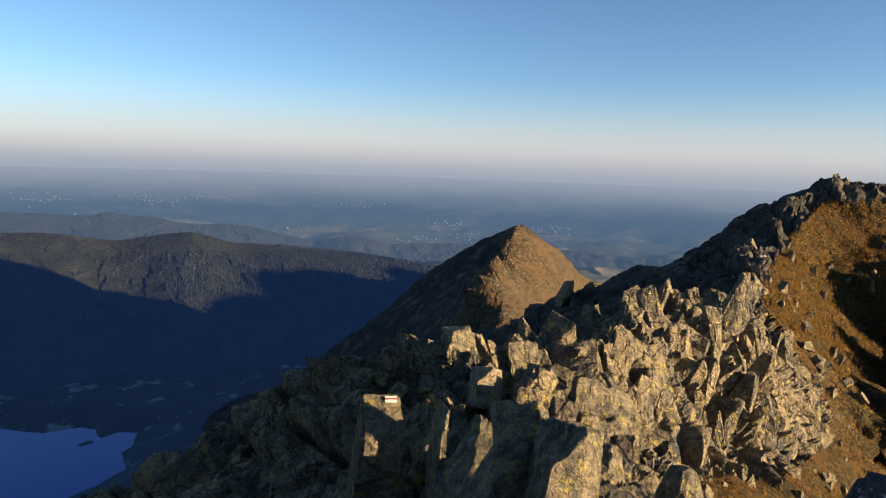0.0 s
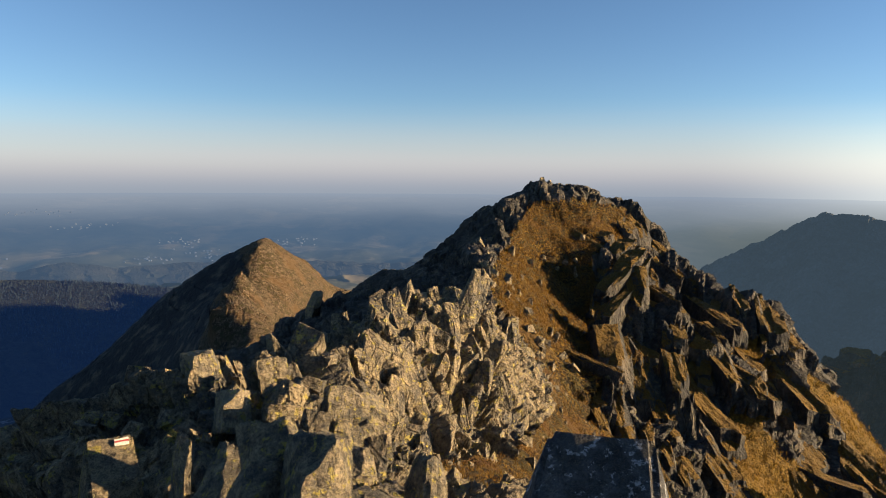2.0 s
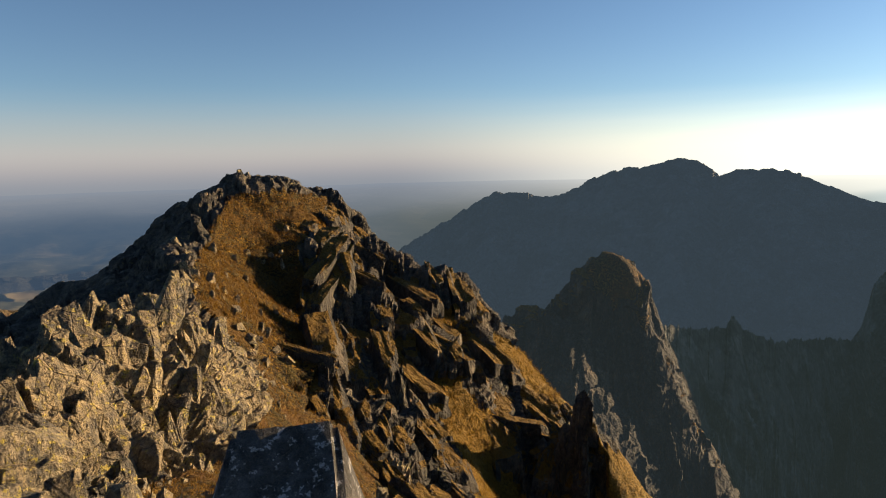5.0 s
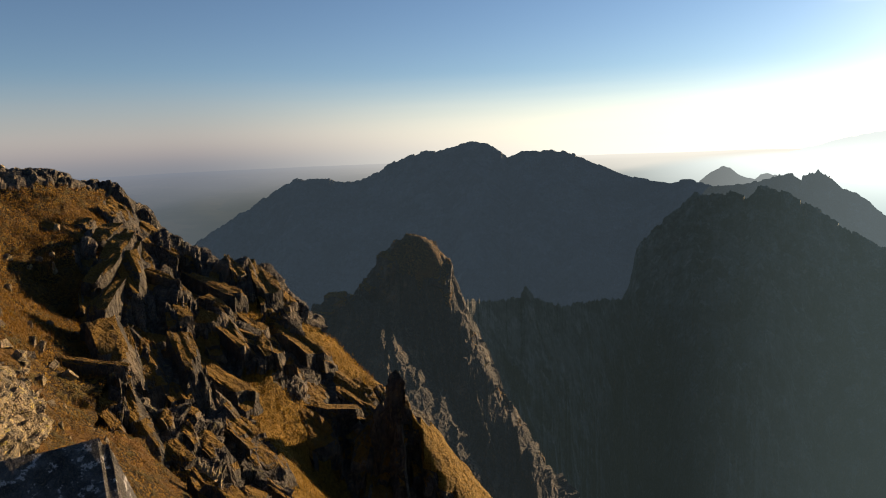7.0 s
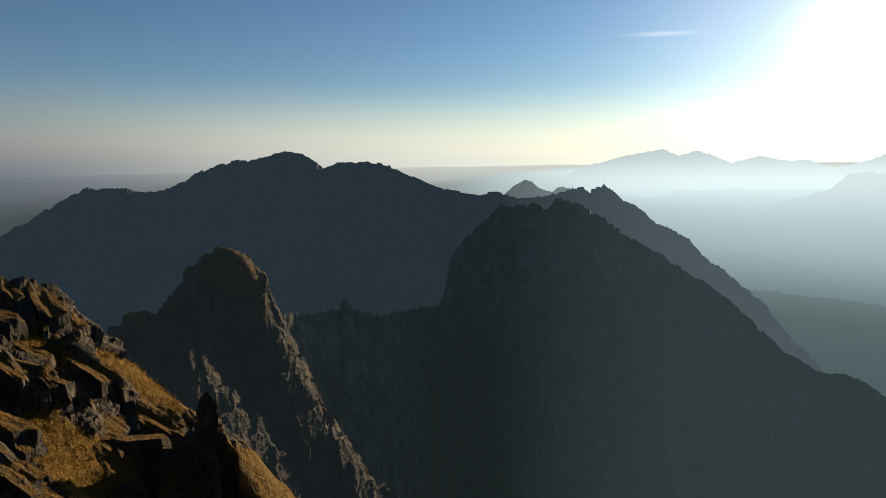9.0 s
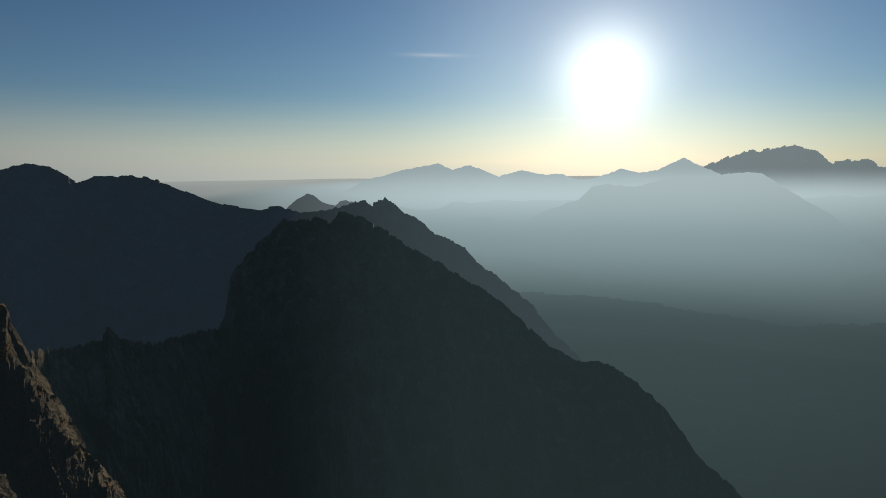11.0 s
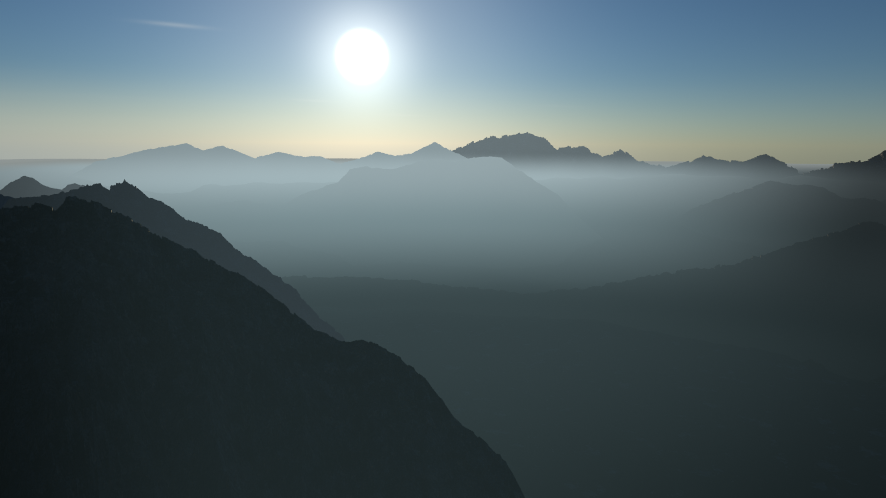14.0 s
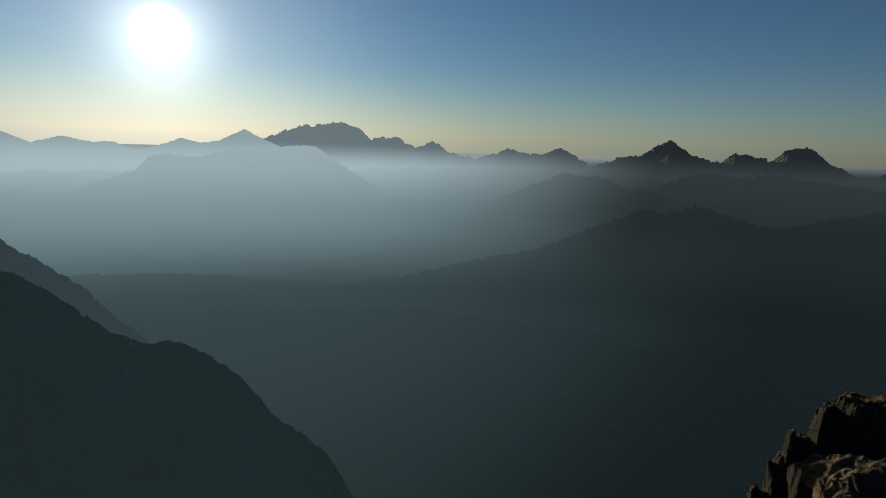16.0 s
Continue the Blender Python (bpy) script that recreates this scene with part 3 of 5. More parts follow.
def lake_edge(x, y):
    """Metres to the shore, below zero on the lake."""
    x, y = x + 14 * fbm(x / 60, y / 60, 3, 91), y + 14 * fbm(x / 60, y / 60, 3, 95)
    d = np.full(np.shape(x), 1e9)
    for (x0, y0), (x1, y1) in zip(SHORE, SHORE[1:] + SHORE[:1]):
        u, v = x1 - x0, y1 - y0
        f = np.clip(((x - x0) * u + (y - y0) * v) / (u * u + v * v), 0, 1)
        d = np.minimum(d, np.hypot(x - x0 - f * u, y - y0 - f * v))
    d = np.where(inside(SHORE, x, y), -d, d)
    for ix, iy, _ in ISLES:
        d = np.maximum(d, 9 - np.hypot(x - ix, y - iy))
    return d


def ground_height(x, y):
    r = np.hypot(x, y)
    floor = -455 + 340 * np.clip((r - 2300) / 2550, 0, 1) ** 1.0
    z = floor + 85 * fbm(x / 420, y / 420, 5, 81) * np.clip((r - 1200) / 800, 0.15, 1) * np.clip((4900 - r) / 1500, 0.12, 1)
    shore = np.clip(lake_edge(x, y) / 22.0, -1, 2.5)
    near_lake = np.clip(1.6 - np.hypot(x - LAKE_C[0], y - LAKE_C[1]) / 480, 0, 1)
    return z * (1 - near_lake) + near_lake * (LAKE_Z + 7 * shore + (2 + 4 * np.clip(shore, 0, 1)) * fbm(x / 40, y / 40, 3, 83))


b_ground = np.concatenate([np.arange(-60, -44, 0.5), np.arange(-44, -20, 0.2), np.arange(-20, 30, 0.3), np.arange(30, 180, 0.6), np.arange(180, 300, 2.0)])
r_ground = np.concatenate([np.geomspace(300, 900, 60)[:-1], np.linspace(900, 1300, 80)[:-1], np.geomspace(1300, 4880, 150)])
BB, RR = np.meshgrid(np.radians(b_ground), r_ground)
gx, gy = RR * np.sin(BB), RR * np.cos(BB)


def foreland_material():
    m, t, bsdf, out = material("hazy_foreland")
    co = t.nodes.new("ShaderNodeNewGeometry").outputs["Position"]
    length = t.nodes.new("ShaderNodeVectorMath")
    length.operation = "LENGTH"
    t.links.new(co, length.inputs[0])
    wood = mixcol(t, smooth(t, noise_at(t, co, 0.008, 8.0), 0.42, 0.58), (0.03, 0.04, 0.025), (0.075, 0.08, 0.05))
    field = node(t, "ShaderNodeTexVoronoi", Scale=0.012)
    t.links.new(co, field.inputs["Vector"])
    crop = mixcol(t, field.outputs["Color"], (0.10, 0.10, 0.05), (0.30, 0.24, 0.14))
    open_land = smooth(t, noise_at(t, co, 0.0028, 5.0), 0.52, 0.6)
    col = mixcol(t, open_land, wood, crop)
    scree = mixcol(t, smooth(t, noise_at(t, co, 0.02, 9.0, 0.7), 0.57, 0.62, 0.0, 0.9), (0.012, 0.018, 0.017), (0.17, 0.18, 0.185))
    col = mixcol(t, smooth(t, length.outputs["Value"], 1500, 2000), scree, col)
    t.links.new(col, bsdf.inputs["Base Color"])
    # distance haze is painted on: the ground emits it, more the farther off
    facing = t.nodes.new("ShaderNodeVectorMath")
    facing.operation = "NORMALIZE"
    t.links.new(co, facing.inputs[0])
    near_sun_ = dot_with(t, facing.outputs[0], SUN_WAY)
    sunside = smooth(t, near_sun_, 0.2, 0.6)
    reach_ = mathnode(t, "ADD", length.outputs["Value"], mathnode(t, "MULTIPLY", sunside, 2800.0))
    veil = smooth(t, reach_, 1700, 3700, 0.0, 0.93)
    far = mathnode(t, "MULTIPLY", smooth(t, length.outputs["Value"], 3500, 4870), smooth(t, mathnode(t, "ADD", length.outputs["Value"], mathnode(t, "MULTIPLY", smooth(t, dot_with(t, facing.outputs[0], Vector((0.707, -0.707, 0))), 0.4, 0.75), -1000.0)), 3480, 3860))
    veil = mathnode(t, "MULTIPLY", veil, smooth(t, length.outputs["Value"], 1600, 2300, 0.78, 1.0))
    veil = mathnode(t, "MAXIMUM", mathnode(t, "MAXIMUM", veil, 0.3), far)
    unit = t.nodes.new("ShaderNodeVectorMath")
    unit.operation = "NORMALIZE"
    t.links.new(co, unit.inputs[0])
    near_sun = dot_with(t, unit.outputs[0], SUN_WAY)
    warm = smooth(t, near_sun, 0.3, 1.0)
    horizon = mixcol(t, warm, tuple(c * SKY_STRENGTH / HAZE_STRENGTH for c in LAND_HAZE), tuple(c * 0.8 * SKY_STRENGTH / HAZE_STRENGTH for c in SKY_HAZE_SUN_LOW))
    haze_glow = mixcol(t, smooth(t, near_sun, 0.1, 0.5), mixcol(t, smooth(t, near_sun, -0.1, 0.5), mixcol(t, smooth(t, length.outputs["Value"], 1500, 2700), (0.002, 0.006, 0.0195), (0.019, 0.033, 0.054)), (0.036, 0.047, 0.058)), mist_glow(t, co))
    em = node(t, "ShaderNodeEmission", Strength=HAZE_STRENGTH)
    t.links.new(mixcol(t, far, haze_glow, horizon), em.inputs[0])
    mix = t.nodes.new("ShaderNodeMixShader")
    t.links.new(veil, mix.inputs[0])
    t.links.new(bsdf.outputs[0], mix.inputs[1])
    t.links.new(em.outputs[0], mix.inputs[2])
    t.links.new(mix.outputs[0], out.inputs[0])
    return m


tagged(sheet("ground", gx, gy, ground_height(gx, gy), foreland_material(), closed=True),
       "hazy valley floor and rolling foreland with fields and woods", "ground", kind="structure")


def water_material():
    m, t, bsdf, out = material("lake_water")
    co = t.nodes.new("ShaderNodeNewGeometry").outputs["Position"]
    bsdf.inputs["Base Color"].default_value = (0.008, 0.075, 0.31, 1)
    bsdf.inputs["Roughness"].default_value = 0.12
    bsdf.inputs["IOR"].default_value = 1.33
    bump(t, bsdf, noise_at(t, co, 0.5, 4.0), 0.25, 0.4)
    return m


ang, rad = np.meshgrid(np.radians(np.arange(0, 360, 4.0)), np.linspace(0.5, 420, 14))
tagged(sheet("lake", LAKE_C[0] + rad * np.cos(ang), LAKE_C[1] + rad * np.sin(ang), LAKE_Z + 0 * ang, water_material(), closed=True),
       "deep blue mountain lake in the shaded valley", "lake", kind="structure")


# ---------- mountains farther off ----------
def range_of(name, label, crest, material_, crag_from=None, slope=0.9, back=0.9, jag=1.0, spur=0.2, floor=-470.0, step=0.1, k=0, bare=None, rows=46, spur_size=None, plate=0.003, cap=None, wander=0.0, soft=0.0):
    """A mountain ridge: a crest of (bearing, elevation, distance), with spurs and gullies running down both its sides."""
    cb = np.array([p[0] for p in crest], float)
    b = np.arange(cb[0], cb[-1], step)
    el, rc = np.interp(b, cb, [p[1] for p in crest]), np.interp(b, cb, [p[2] for p in crest])
    if soft:
        kern = np.hanning(int(2 * soft / step) + 3)
        wide_el = np.pad(el, len(kern), mode="edge")
        el = np.convolve(wide_el, kern / kern.sum(), mode="same")[len(kern):-len(kern)]
    el = el + wander * fbm(b / 1.7, 0 * b, 3, 97 + k)
    zc = rc * np.tan(np.radians(el))
    s = np.radians(b) * rc
    unit_ = rc.mean()
    crag = jag * unit_ * (0.0045 * fbm(s / (0.02 * unit_), 0 * s, 4, 101 + k, True) + 0.003 * facets(s / (0.008 * unit_), 0 * s + 0.5, 103 + k) + 0.0012 * facets(s / (0.0034 * unit_), 0 * s + 0.5, 105 + k))
    u = np.concatenate([-np.linspace(1, 0, rows // 2) ** 1.5, np.linspace(0, 1, rows)[1:] ** 1.6])
    U, Z = np.meshgrid(u, zc, indexing="ij")
    if crag_from is not None:
        crag = crag * np.interp(b, (crag_from - 3, crag_from), (0.06, 1.0))
    crag = crag[None] * np.exp(-np.abs(U) * 14)
    drop = np.abs(U) * np.maximum(Z - floor, 5.0)
    off = np.where(U > 0, -drop / slope, drop / back)
    R = np.maximum(rc[None] + off, 60.0)
    x, y = R * np.sin(np.radians(b))[None], R * np.cos(np.radians(b))[None]
    w = spur_size or 0.09 * unit_
    cut = fbm(np.radians(b)[None] * rc[None] / w + 0 * R, R / (w * 2.4), 5, 107 + k, True)
    fade = np.clip(np.abs(U) * 4, 0, 1)
    z = Z + crag - drop + spur * drop * 1.6 * cut * fade + plate * unit_ * fade * facets(x / (0.02 * unit_), y / (0.03 * unit_), 113 + k)
    val = None
    if bare is not None:
        val = bare + 0 * z
        if cap:
            val = np.where(z > Z.max() - cap, bare - 0.5, val)
    return tagged(sheet(name, x, y, z, material_, val, smooth_faces=False), label, "mountain", kind="structure")


# the pyramid peak across the saddle, lit on one side of its edge
PYRAMID_PARTS = []
# bareness here also parts the painted lit face from the painted shaded one
course(0.25, [(6.9, -5.2, 1000), (6.2, -5.9, 940), (4.8, -8.0, 790), (3.4, -9.8, 700), (2.2, -11.3, 640), (4.6, -14.6, 580), (7, -19, 540)], PYRAMID_PARTS)
course(0.2, [(6.9, -5.2, 1000), (10, -7.1, 1050), (15, -9.7, 1110), (20, -12, 1140), (28, -16, 1150)], PYRAMID_PARTS)
course(1.0, [(6.9, -5.2, 1000), (3.3, -6.9, 1020), (0.3, -9, 1040), (-1.6, -10.1, 1050), (-4.6, -12.9, 1040), (-9.1, -15.8, 1030), (-15, -20.1, 1020), (-22, -26, 960)], PYRAMID_PARTS)
course(0.15, [(7.6, -9.2, 900), (8.4, -13.2, 800), (10, -17.5, 740), (13, -21, 720)], PYRAMID_PARTS)
course(0.2, [(14, -13, 1000), (18, -17, 960), (24, -22, 900)], PYRAMID_PARTS)
course(1.0, [(3.4, -8.4, 930), (1.5, -11.4, 840), (-0.5, -15.5, 760), (-4, -21, 760), (0, -26, 640), (-12, -27, 840)], PYRAMID_PARTS)
course(0.5, [(7, -16, 1350), (20, -18, 1370), (-8, -20, 1350), (28, -26, 1350)], PYRAMID_PARTS)
PYRAMID = Land(PYRAMID_PARTS)
BB, RR = np.meshgrid(np.radians(np.arange(-24, 30, 0.1)), np.linspace(560, 1400, 220))
gx, gy = RR * np.sin(BB), RR * np.cos(BB)
gz, gbare = PYRAMID.at(gx, gy)
gz = gz + 7 * fbm(gx / 70, gy / 70, 6, 131) + 2.2 * facets(gx / 22 + gz / 15, gy / 40, 137, 1.2) + 0.9 * facets(gx / 9, gy / 14, 139, 1.6)
tagged(sheet("pyramid_peak", gx, gy, gz, ROCK_BROAD, gbare, smooth_faces=False),
       "pyramid-shaped brown mountain, one side sunlit and the other in shade", "mountain", kind="structure")

SPIRE_PARTS = []
course(0.9, [(50, -26, 215), (52, -17, 215), (53.3, -13.2, 214), (54.7, -12.4, 214), (56.2, -12.6, 216), (57.4, -12.9, 222)], SPIRE_PARTS)
course(0.8, [(57.4, -12.9, 222), (58.5, -11.1, 226), (59.4, -9.5, 229), (60.4, -8.8, 230)], SPIRE_PARTS)
course(0.0, [(60.4, -8.5, 230), (61.8, -7.8, 231), (63.3, -7.9, 230), (64.6, -8.9, 229)], SPIRE_PARTS)
course(0.0, [(61.4, -8.6, 224), (63.2, -8.9, 223), (64.4, -9.8, 222), (65.0, -11.2, 221)], SPIRE_PARTS)
course(0.8, [(64.6, -9.1, 229), (65.5, -10.6, 227), (66.1, -12.4, 224), (66.4, -14.4, 220), (67.2, -16.8, 214), (68.6, -19.8, 206), (70.1, -22.5, 198), (75, -29, 180), (79, -40, 160)], SPIRE_PARTS)
course(0.9, [(57.0, -12.9, 214), (59.2, -16, 200), (61.2, -20, 186), (63, -25, 172), (65, -32, 155)], SPIRE_PARTS)
course(0.9, [(59.4, -13.2, 218), (61.5, -13.4, 217), (64, -14, 216)], SPIRE_PARTS)
course(0.9, [(62.5, -19, 200), (65, -22, 194), (68, -27, 182)], SPIRE_PARTS)
course(0.9, [(54, -17, 202), (55.5, -21, 188), (57, -27, 170), (59, -34, 150)], SPIRE_PARTS)
course(0.9, [(48, -34, 190), (52, -36, 160), (60, -42, 140), (70, -44, 140), (80, -46, 150)], SPIRE_PARTS)
course(0.9, [(52, -26, 260), (58, -22, 275), (63, -20, 280), (68, -24, 275), (74, -32, 250), (80, -42, 230)], SPIRE_PARTS)
course(0.9, [(48, -40, 330), (60, -38, 340), (72, -40, 330), (82, -44, 320)], SPIRE_PARTS)
SPIRE = Land(SPIRE_PARTS, step=0.03)
BB, RR = np.meshgrid(np.radians(np.arange(48, 82, 0.1)), np.linspace(135, 340, 190))
gx, gy = RR * np.sin(BB), RR * np.cos(BB)
gz, gbare = SPIRE.at(gx, gy)
g_u = BB * 220
g_d = 3.0 * facets(g_u / 9 + RR * 0.04, RR / 22, 141, 1.0) + 1.5 * facets(g_u / 3.4, RR / 9, 143, 1.2) + 0.6 * facets(g_u / 1.4, RR / 3.5, 147, 1.4) + 3 * fbm(gx / 14, gy / 14, 4, 149)
gx, gy, gz = stand_out(gx, gy, gz, g_d * np.clip((gbare - 0.2) * 1.6, 0.12, 1.0))
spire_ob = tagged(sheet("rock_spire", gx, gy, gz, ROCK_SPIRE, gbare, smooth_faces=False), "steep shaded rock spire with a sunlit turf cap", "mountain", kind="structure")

MASSIF = [(40, -11, 1850), (44.2, -7, 1850), (48.5, -4.6, 1880), (52.3, -2.3, 1900), (54.8, -2.4, 1900), (56.7, -2.8, 1900), (58.4, -2.6, 1900), (60.7, -1.4, 1900),
          (63.4, -0.5, 1900), (65.7, -0.4, 1900), (68, 0.3, 1900), (69.2, 0.0, 1900), (70.4, -0.9, 1890), (70.9, -1.3, 1890), (72, -0.9, 1880), (74.7, -0.6, 1860), (77.3, -1.5, 1840),
          (79.6, -2.6, 1800), (81.9, -3.5, 1760), (84.5, -3.85, 1700), (86, -3.65, 1680), (87.4, -4.0, 1670), (89, -4.6, 1660), (92, -6, 1650)]
# each FAR_ material carries its haze as emission, not as real mist
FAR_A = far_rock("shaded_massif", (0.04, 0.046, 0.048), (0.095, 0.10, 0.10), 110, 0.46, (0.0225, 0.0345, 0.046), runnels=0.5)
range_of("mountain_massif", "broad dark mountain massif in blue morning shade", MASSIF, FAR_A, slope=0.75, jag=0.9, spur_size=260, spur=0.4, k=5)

DARK_PEAK = [(74, -20, 700), (79.5, -15.5, 770), (81.2, -12.4, 790), (81.8, -9.2, 795), (82.7, -8.2, 800), (84.2, -6.7, 800), (85.5, -5.6, 800), (86.4, -4.6, 800), (87, -5.0, 800), (89.3, -4.7, 800),
             (90.2, -5.3, 800), (91.2, -4.1, 800), (92.1, -4.3, 800), (94.3, -5.5, 800), (96.3, -6.5, 800), (96.9, -7.3, 800), (98.7, -8.2, 800), (101.3, -9.8, 795), (104.9, -11.9, 790),
             (107.6, -14.4, 785), (109.8, -16.1, 780), (112, -17.2, 775), (114.8, -17.3, 770), (117.5, -18.9, 765), (119.8, -20.7, 760), (122.2, -23.6, 750), (125.2, -25.8, 740),
             (127.2, -27.1, 735), (129.6, -30.8, 730), (136, -33, 720)]
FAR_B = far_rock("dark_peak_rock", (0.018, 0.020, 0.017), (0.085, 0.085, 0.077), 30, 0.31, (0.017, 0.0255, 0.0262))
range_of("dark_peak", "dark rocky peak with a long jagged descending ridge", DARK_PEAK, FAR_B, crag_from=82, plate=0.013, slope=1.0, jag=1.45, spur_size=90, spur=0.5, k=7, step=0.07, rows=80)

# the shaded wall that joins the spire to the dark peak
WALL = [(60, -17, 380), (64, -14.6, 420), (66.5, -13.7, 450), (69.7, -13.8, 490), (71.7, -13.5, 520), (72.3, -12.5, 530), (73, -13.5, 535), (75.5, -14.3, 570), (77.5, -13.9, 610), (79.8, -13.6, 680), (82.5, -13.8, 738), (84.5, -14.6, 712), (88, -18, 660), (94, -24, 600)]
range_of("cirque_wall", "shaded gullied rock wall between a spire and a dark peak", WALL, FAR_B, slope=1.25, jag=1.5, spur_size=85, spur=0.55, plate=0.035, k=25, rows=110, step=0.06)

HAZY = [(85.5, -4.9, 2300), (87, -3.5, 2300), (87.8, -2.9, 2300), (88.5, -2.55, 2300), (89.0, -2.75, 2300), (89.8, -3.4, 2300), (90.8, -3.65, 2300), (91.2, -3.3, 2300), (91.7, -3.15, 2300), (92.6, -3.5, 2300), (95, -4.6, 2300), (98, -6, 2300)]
FAR_K = far_rock("pointed_peak_haze_glow", (0.03, 0.033, 0.033), (0.085, 0.09, 0.09), 60, 0.72, (0.075, 0.092, 0.098))
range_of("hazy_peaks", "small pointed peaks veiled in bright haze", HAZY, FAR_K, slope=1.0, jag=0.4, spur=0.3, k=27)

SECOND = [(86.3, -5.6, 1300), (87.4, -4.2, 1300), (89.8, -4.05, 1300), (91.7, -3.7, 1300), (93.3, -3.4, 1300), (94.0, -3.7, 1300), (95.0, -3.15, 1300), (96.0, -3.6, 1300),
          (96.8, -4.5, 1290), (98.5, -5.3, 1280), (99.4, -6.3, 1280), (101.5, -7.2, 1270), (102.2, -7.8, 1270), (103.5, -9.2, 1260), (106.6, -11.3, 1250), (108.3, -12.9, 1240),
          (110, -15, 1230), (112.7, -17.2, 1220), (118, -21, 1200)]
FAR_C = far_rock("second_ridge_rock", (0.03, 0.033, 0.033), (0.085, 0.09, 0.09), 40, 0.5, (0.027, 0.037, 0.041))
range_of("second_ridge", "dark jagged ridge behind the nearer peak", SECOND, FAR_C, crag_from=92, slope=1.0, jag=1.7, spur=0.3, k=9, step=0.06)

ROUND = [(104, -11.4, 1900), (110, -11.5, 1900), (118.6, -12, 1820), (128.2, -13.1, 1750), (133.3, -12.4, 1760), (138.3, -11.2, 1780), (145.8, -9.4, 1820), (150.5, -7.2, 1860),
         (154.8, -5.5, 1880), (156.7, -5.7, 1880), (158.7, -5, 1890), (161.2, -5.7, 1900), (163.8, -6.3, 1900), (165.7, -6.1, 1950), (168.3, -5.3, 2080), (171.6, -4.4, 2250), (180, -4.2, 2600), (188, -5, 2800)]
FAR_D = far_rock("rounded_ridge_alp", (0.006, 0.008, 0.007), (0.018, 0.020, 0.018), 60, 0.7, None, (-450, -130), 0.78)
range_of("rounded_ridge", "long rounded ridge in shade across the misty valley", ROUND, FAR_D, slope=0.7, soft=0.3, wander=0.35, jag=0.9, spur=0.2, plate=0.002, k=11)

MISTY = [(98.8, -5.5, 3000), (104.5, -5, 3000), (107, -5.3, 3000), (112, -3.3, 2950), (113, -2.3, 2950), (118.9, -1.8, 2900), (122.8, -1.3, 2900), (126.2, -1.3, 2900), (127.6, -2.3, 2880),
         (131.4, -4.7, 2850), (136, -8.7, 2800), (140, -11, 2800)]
# mist over the lower slopes is emission that grows downwards
FAR_E = far_rock("misty_mountain_haze_glow", (0.03, 0.03, 0.03), (0.06, 0.06, 0.055), 100, 0.72, None, (-330, -60), 0.95)
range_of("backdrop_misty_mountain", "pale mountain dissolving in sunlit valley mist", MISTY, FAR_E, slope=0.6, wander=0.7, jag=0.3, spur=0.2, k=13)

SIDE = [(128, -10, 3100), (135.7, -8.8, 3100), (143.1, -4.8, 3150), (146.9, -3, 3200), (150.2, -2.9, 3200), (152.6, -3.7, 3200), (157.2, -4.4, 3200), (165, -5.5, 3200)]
FAR_F = far_rock("misty_spur_haze_glow", (0.04, 0.04, 0.04), (0.08, 0.08, 0.075), 100, 0.74, None, (-380, -150), 0.95)
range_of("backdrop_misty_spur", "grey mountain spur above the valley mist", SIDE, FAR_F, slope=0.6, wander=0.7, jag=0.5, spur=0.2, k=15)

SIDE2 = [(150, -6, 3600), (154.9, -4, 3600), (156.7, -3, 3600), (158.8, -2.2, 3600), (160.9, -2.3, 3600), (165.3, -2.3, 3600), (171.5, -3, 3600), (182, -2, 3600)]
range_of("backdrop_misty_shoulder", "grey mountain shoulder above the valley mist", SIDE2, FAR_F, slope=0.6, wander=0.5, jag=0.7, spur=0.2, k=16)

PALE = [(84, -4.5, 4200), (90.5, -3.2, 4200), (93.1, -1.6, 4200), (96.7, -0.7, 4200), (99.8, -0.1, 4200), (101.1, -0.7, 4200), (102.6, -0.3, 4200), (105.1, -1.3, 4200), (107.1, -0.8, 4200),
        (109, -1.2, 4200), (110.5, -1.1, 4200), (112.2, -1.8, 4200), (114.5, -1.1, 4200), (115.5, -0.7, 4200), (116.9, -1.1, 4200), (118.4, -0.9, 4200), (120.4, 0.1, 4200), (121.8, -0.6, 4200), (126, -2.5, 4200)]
FAR_G = far_rock("pale_range_haze_glow", (0.05, 0.05, 0.05), (0.1, 0.1, 0.1), 120, 0.6, None, (-250, -20), 1.0)
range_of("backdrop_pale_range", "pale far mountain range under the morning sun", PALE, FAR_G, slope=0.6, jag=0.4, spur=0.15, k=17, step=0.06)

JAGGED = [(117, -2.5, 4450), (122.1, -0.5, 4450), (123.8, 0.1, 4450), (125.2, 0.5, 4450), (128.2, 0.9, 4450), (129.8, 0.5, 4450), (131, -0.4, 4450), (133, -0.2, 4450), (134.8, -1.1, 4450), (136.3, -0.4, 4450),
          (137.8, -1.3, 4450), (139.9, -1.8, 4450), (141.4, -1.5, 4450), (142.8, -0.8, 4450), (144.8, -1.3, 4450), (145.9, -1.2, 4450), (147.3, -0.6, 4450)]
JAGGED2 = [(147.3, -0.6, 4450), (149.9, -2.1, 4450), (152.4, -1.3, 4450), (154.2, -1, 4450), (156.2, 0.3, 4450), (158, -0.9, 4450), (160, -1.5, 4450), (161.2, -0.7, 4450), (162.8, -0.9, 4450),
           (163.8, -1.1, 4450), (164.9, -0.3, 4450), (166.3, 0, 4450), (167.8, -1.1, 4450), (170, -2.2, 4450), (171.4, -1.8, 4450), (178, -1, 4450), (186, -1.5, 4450)]
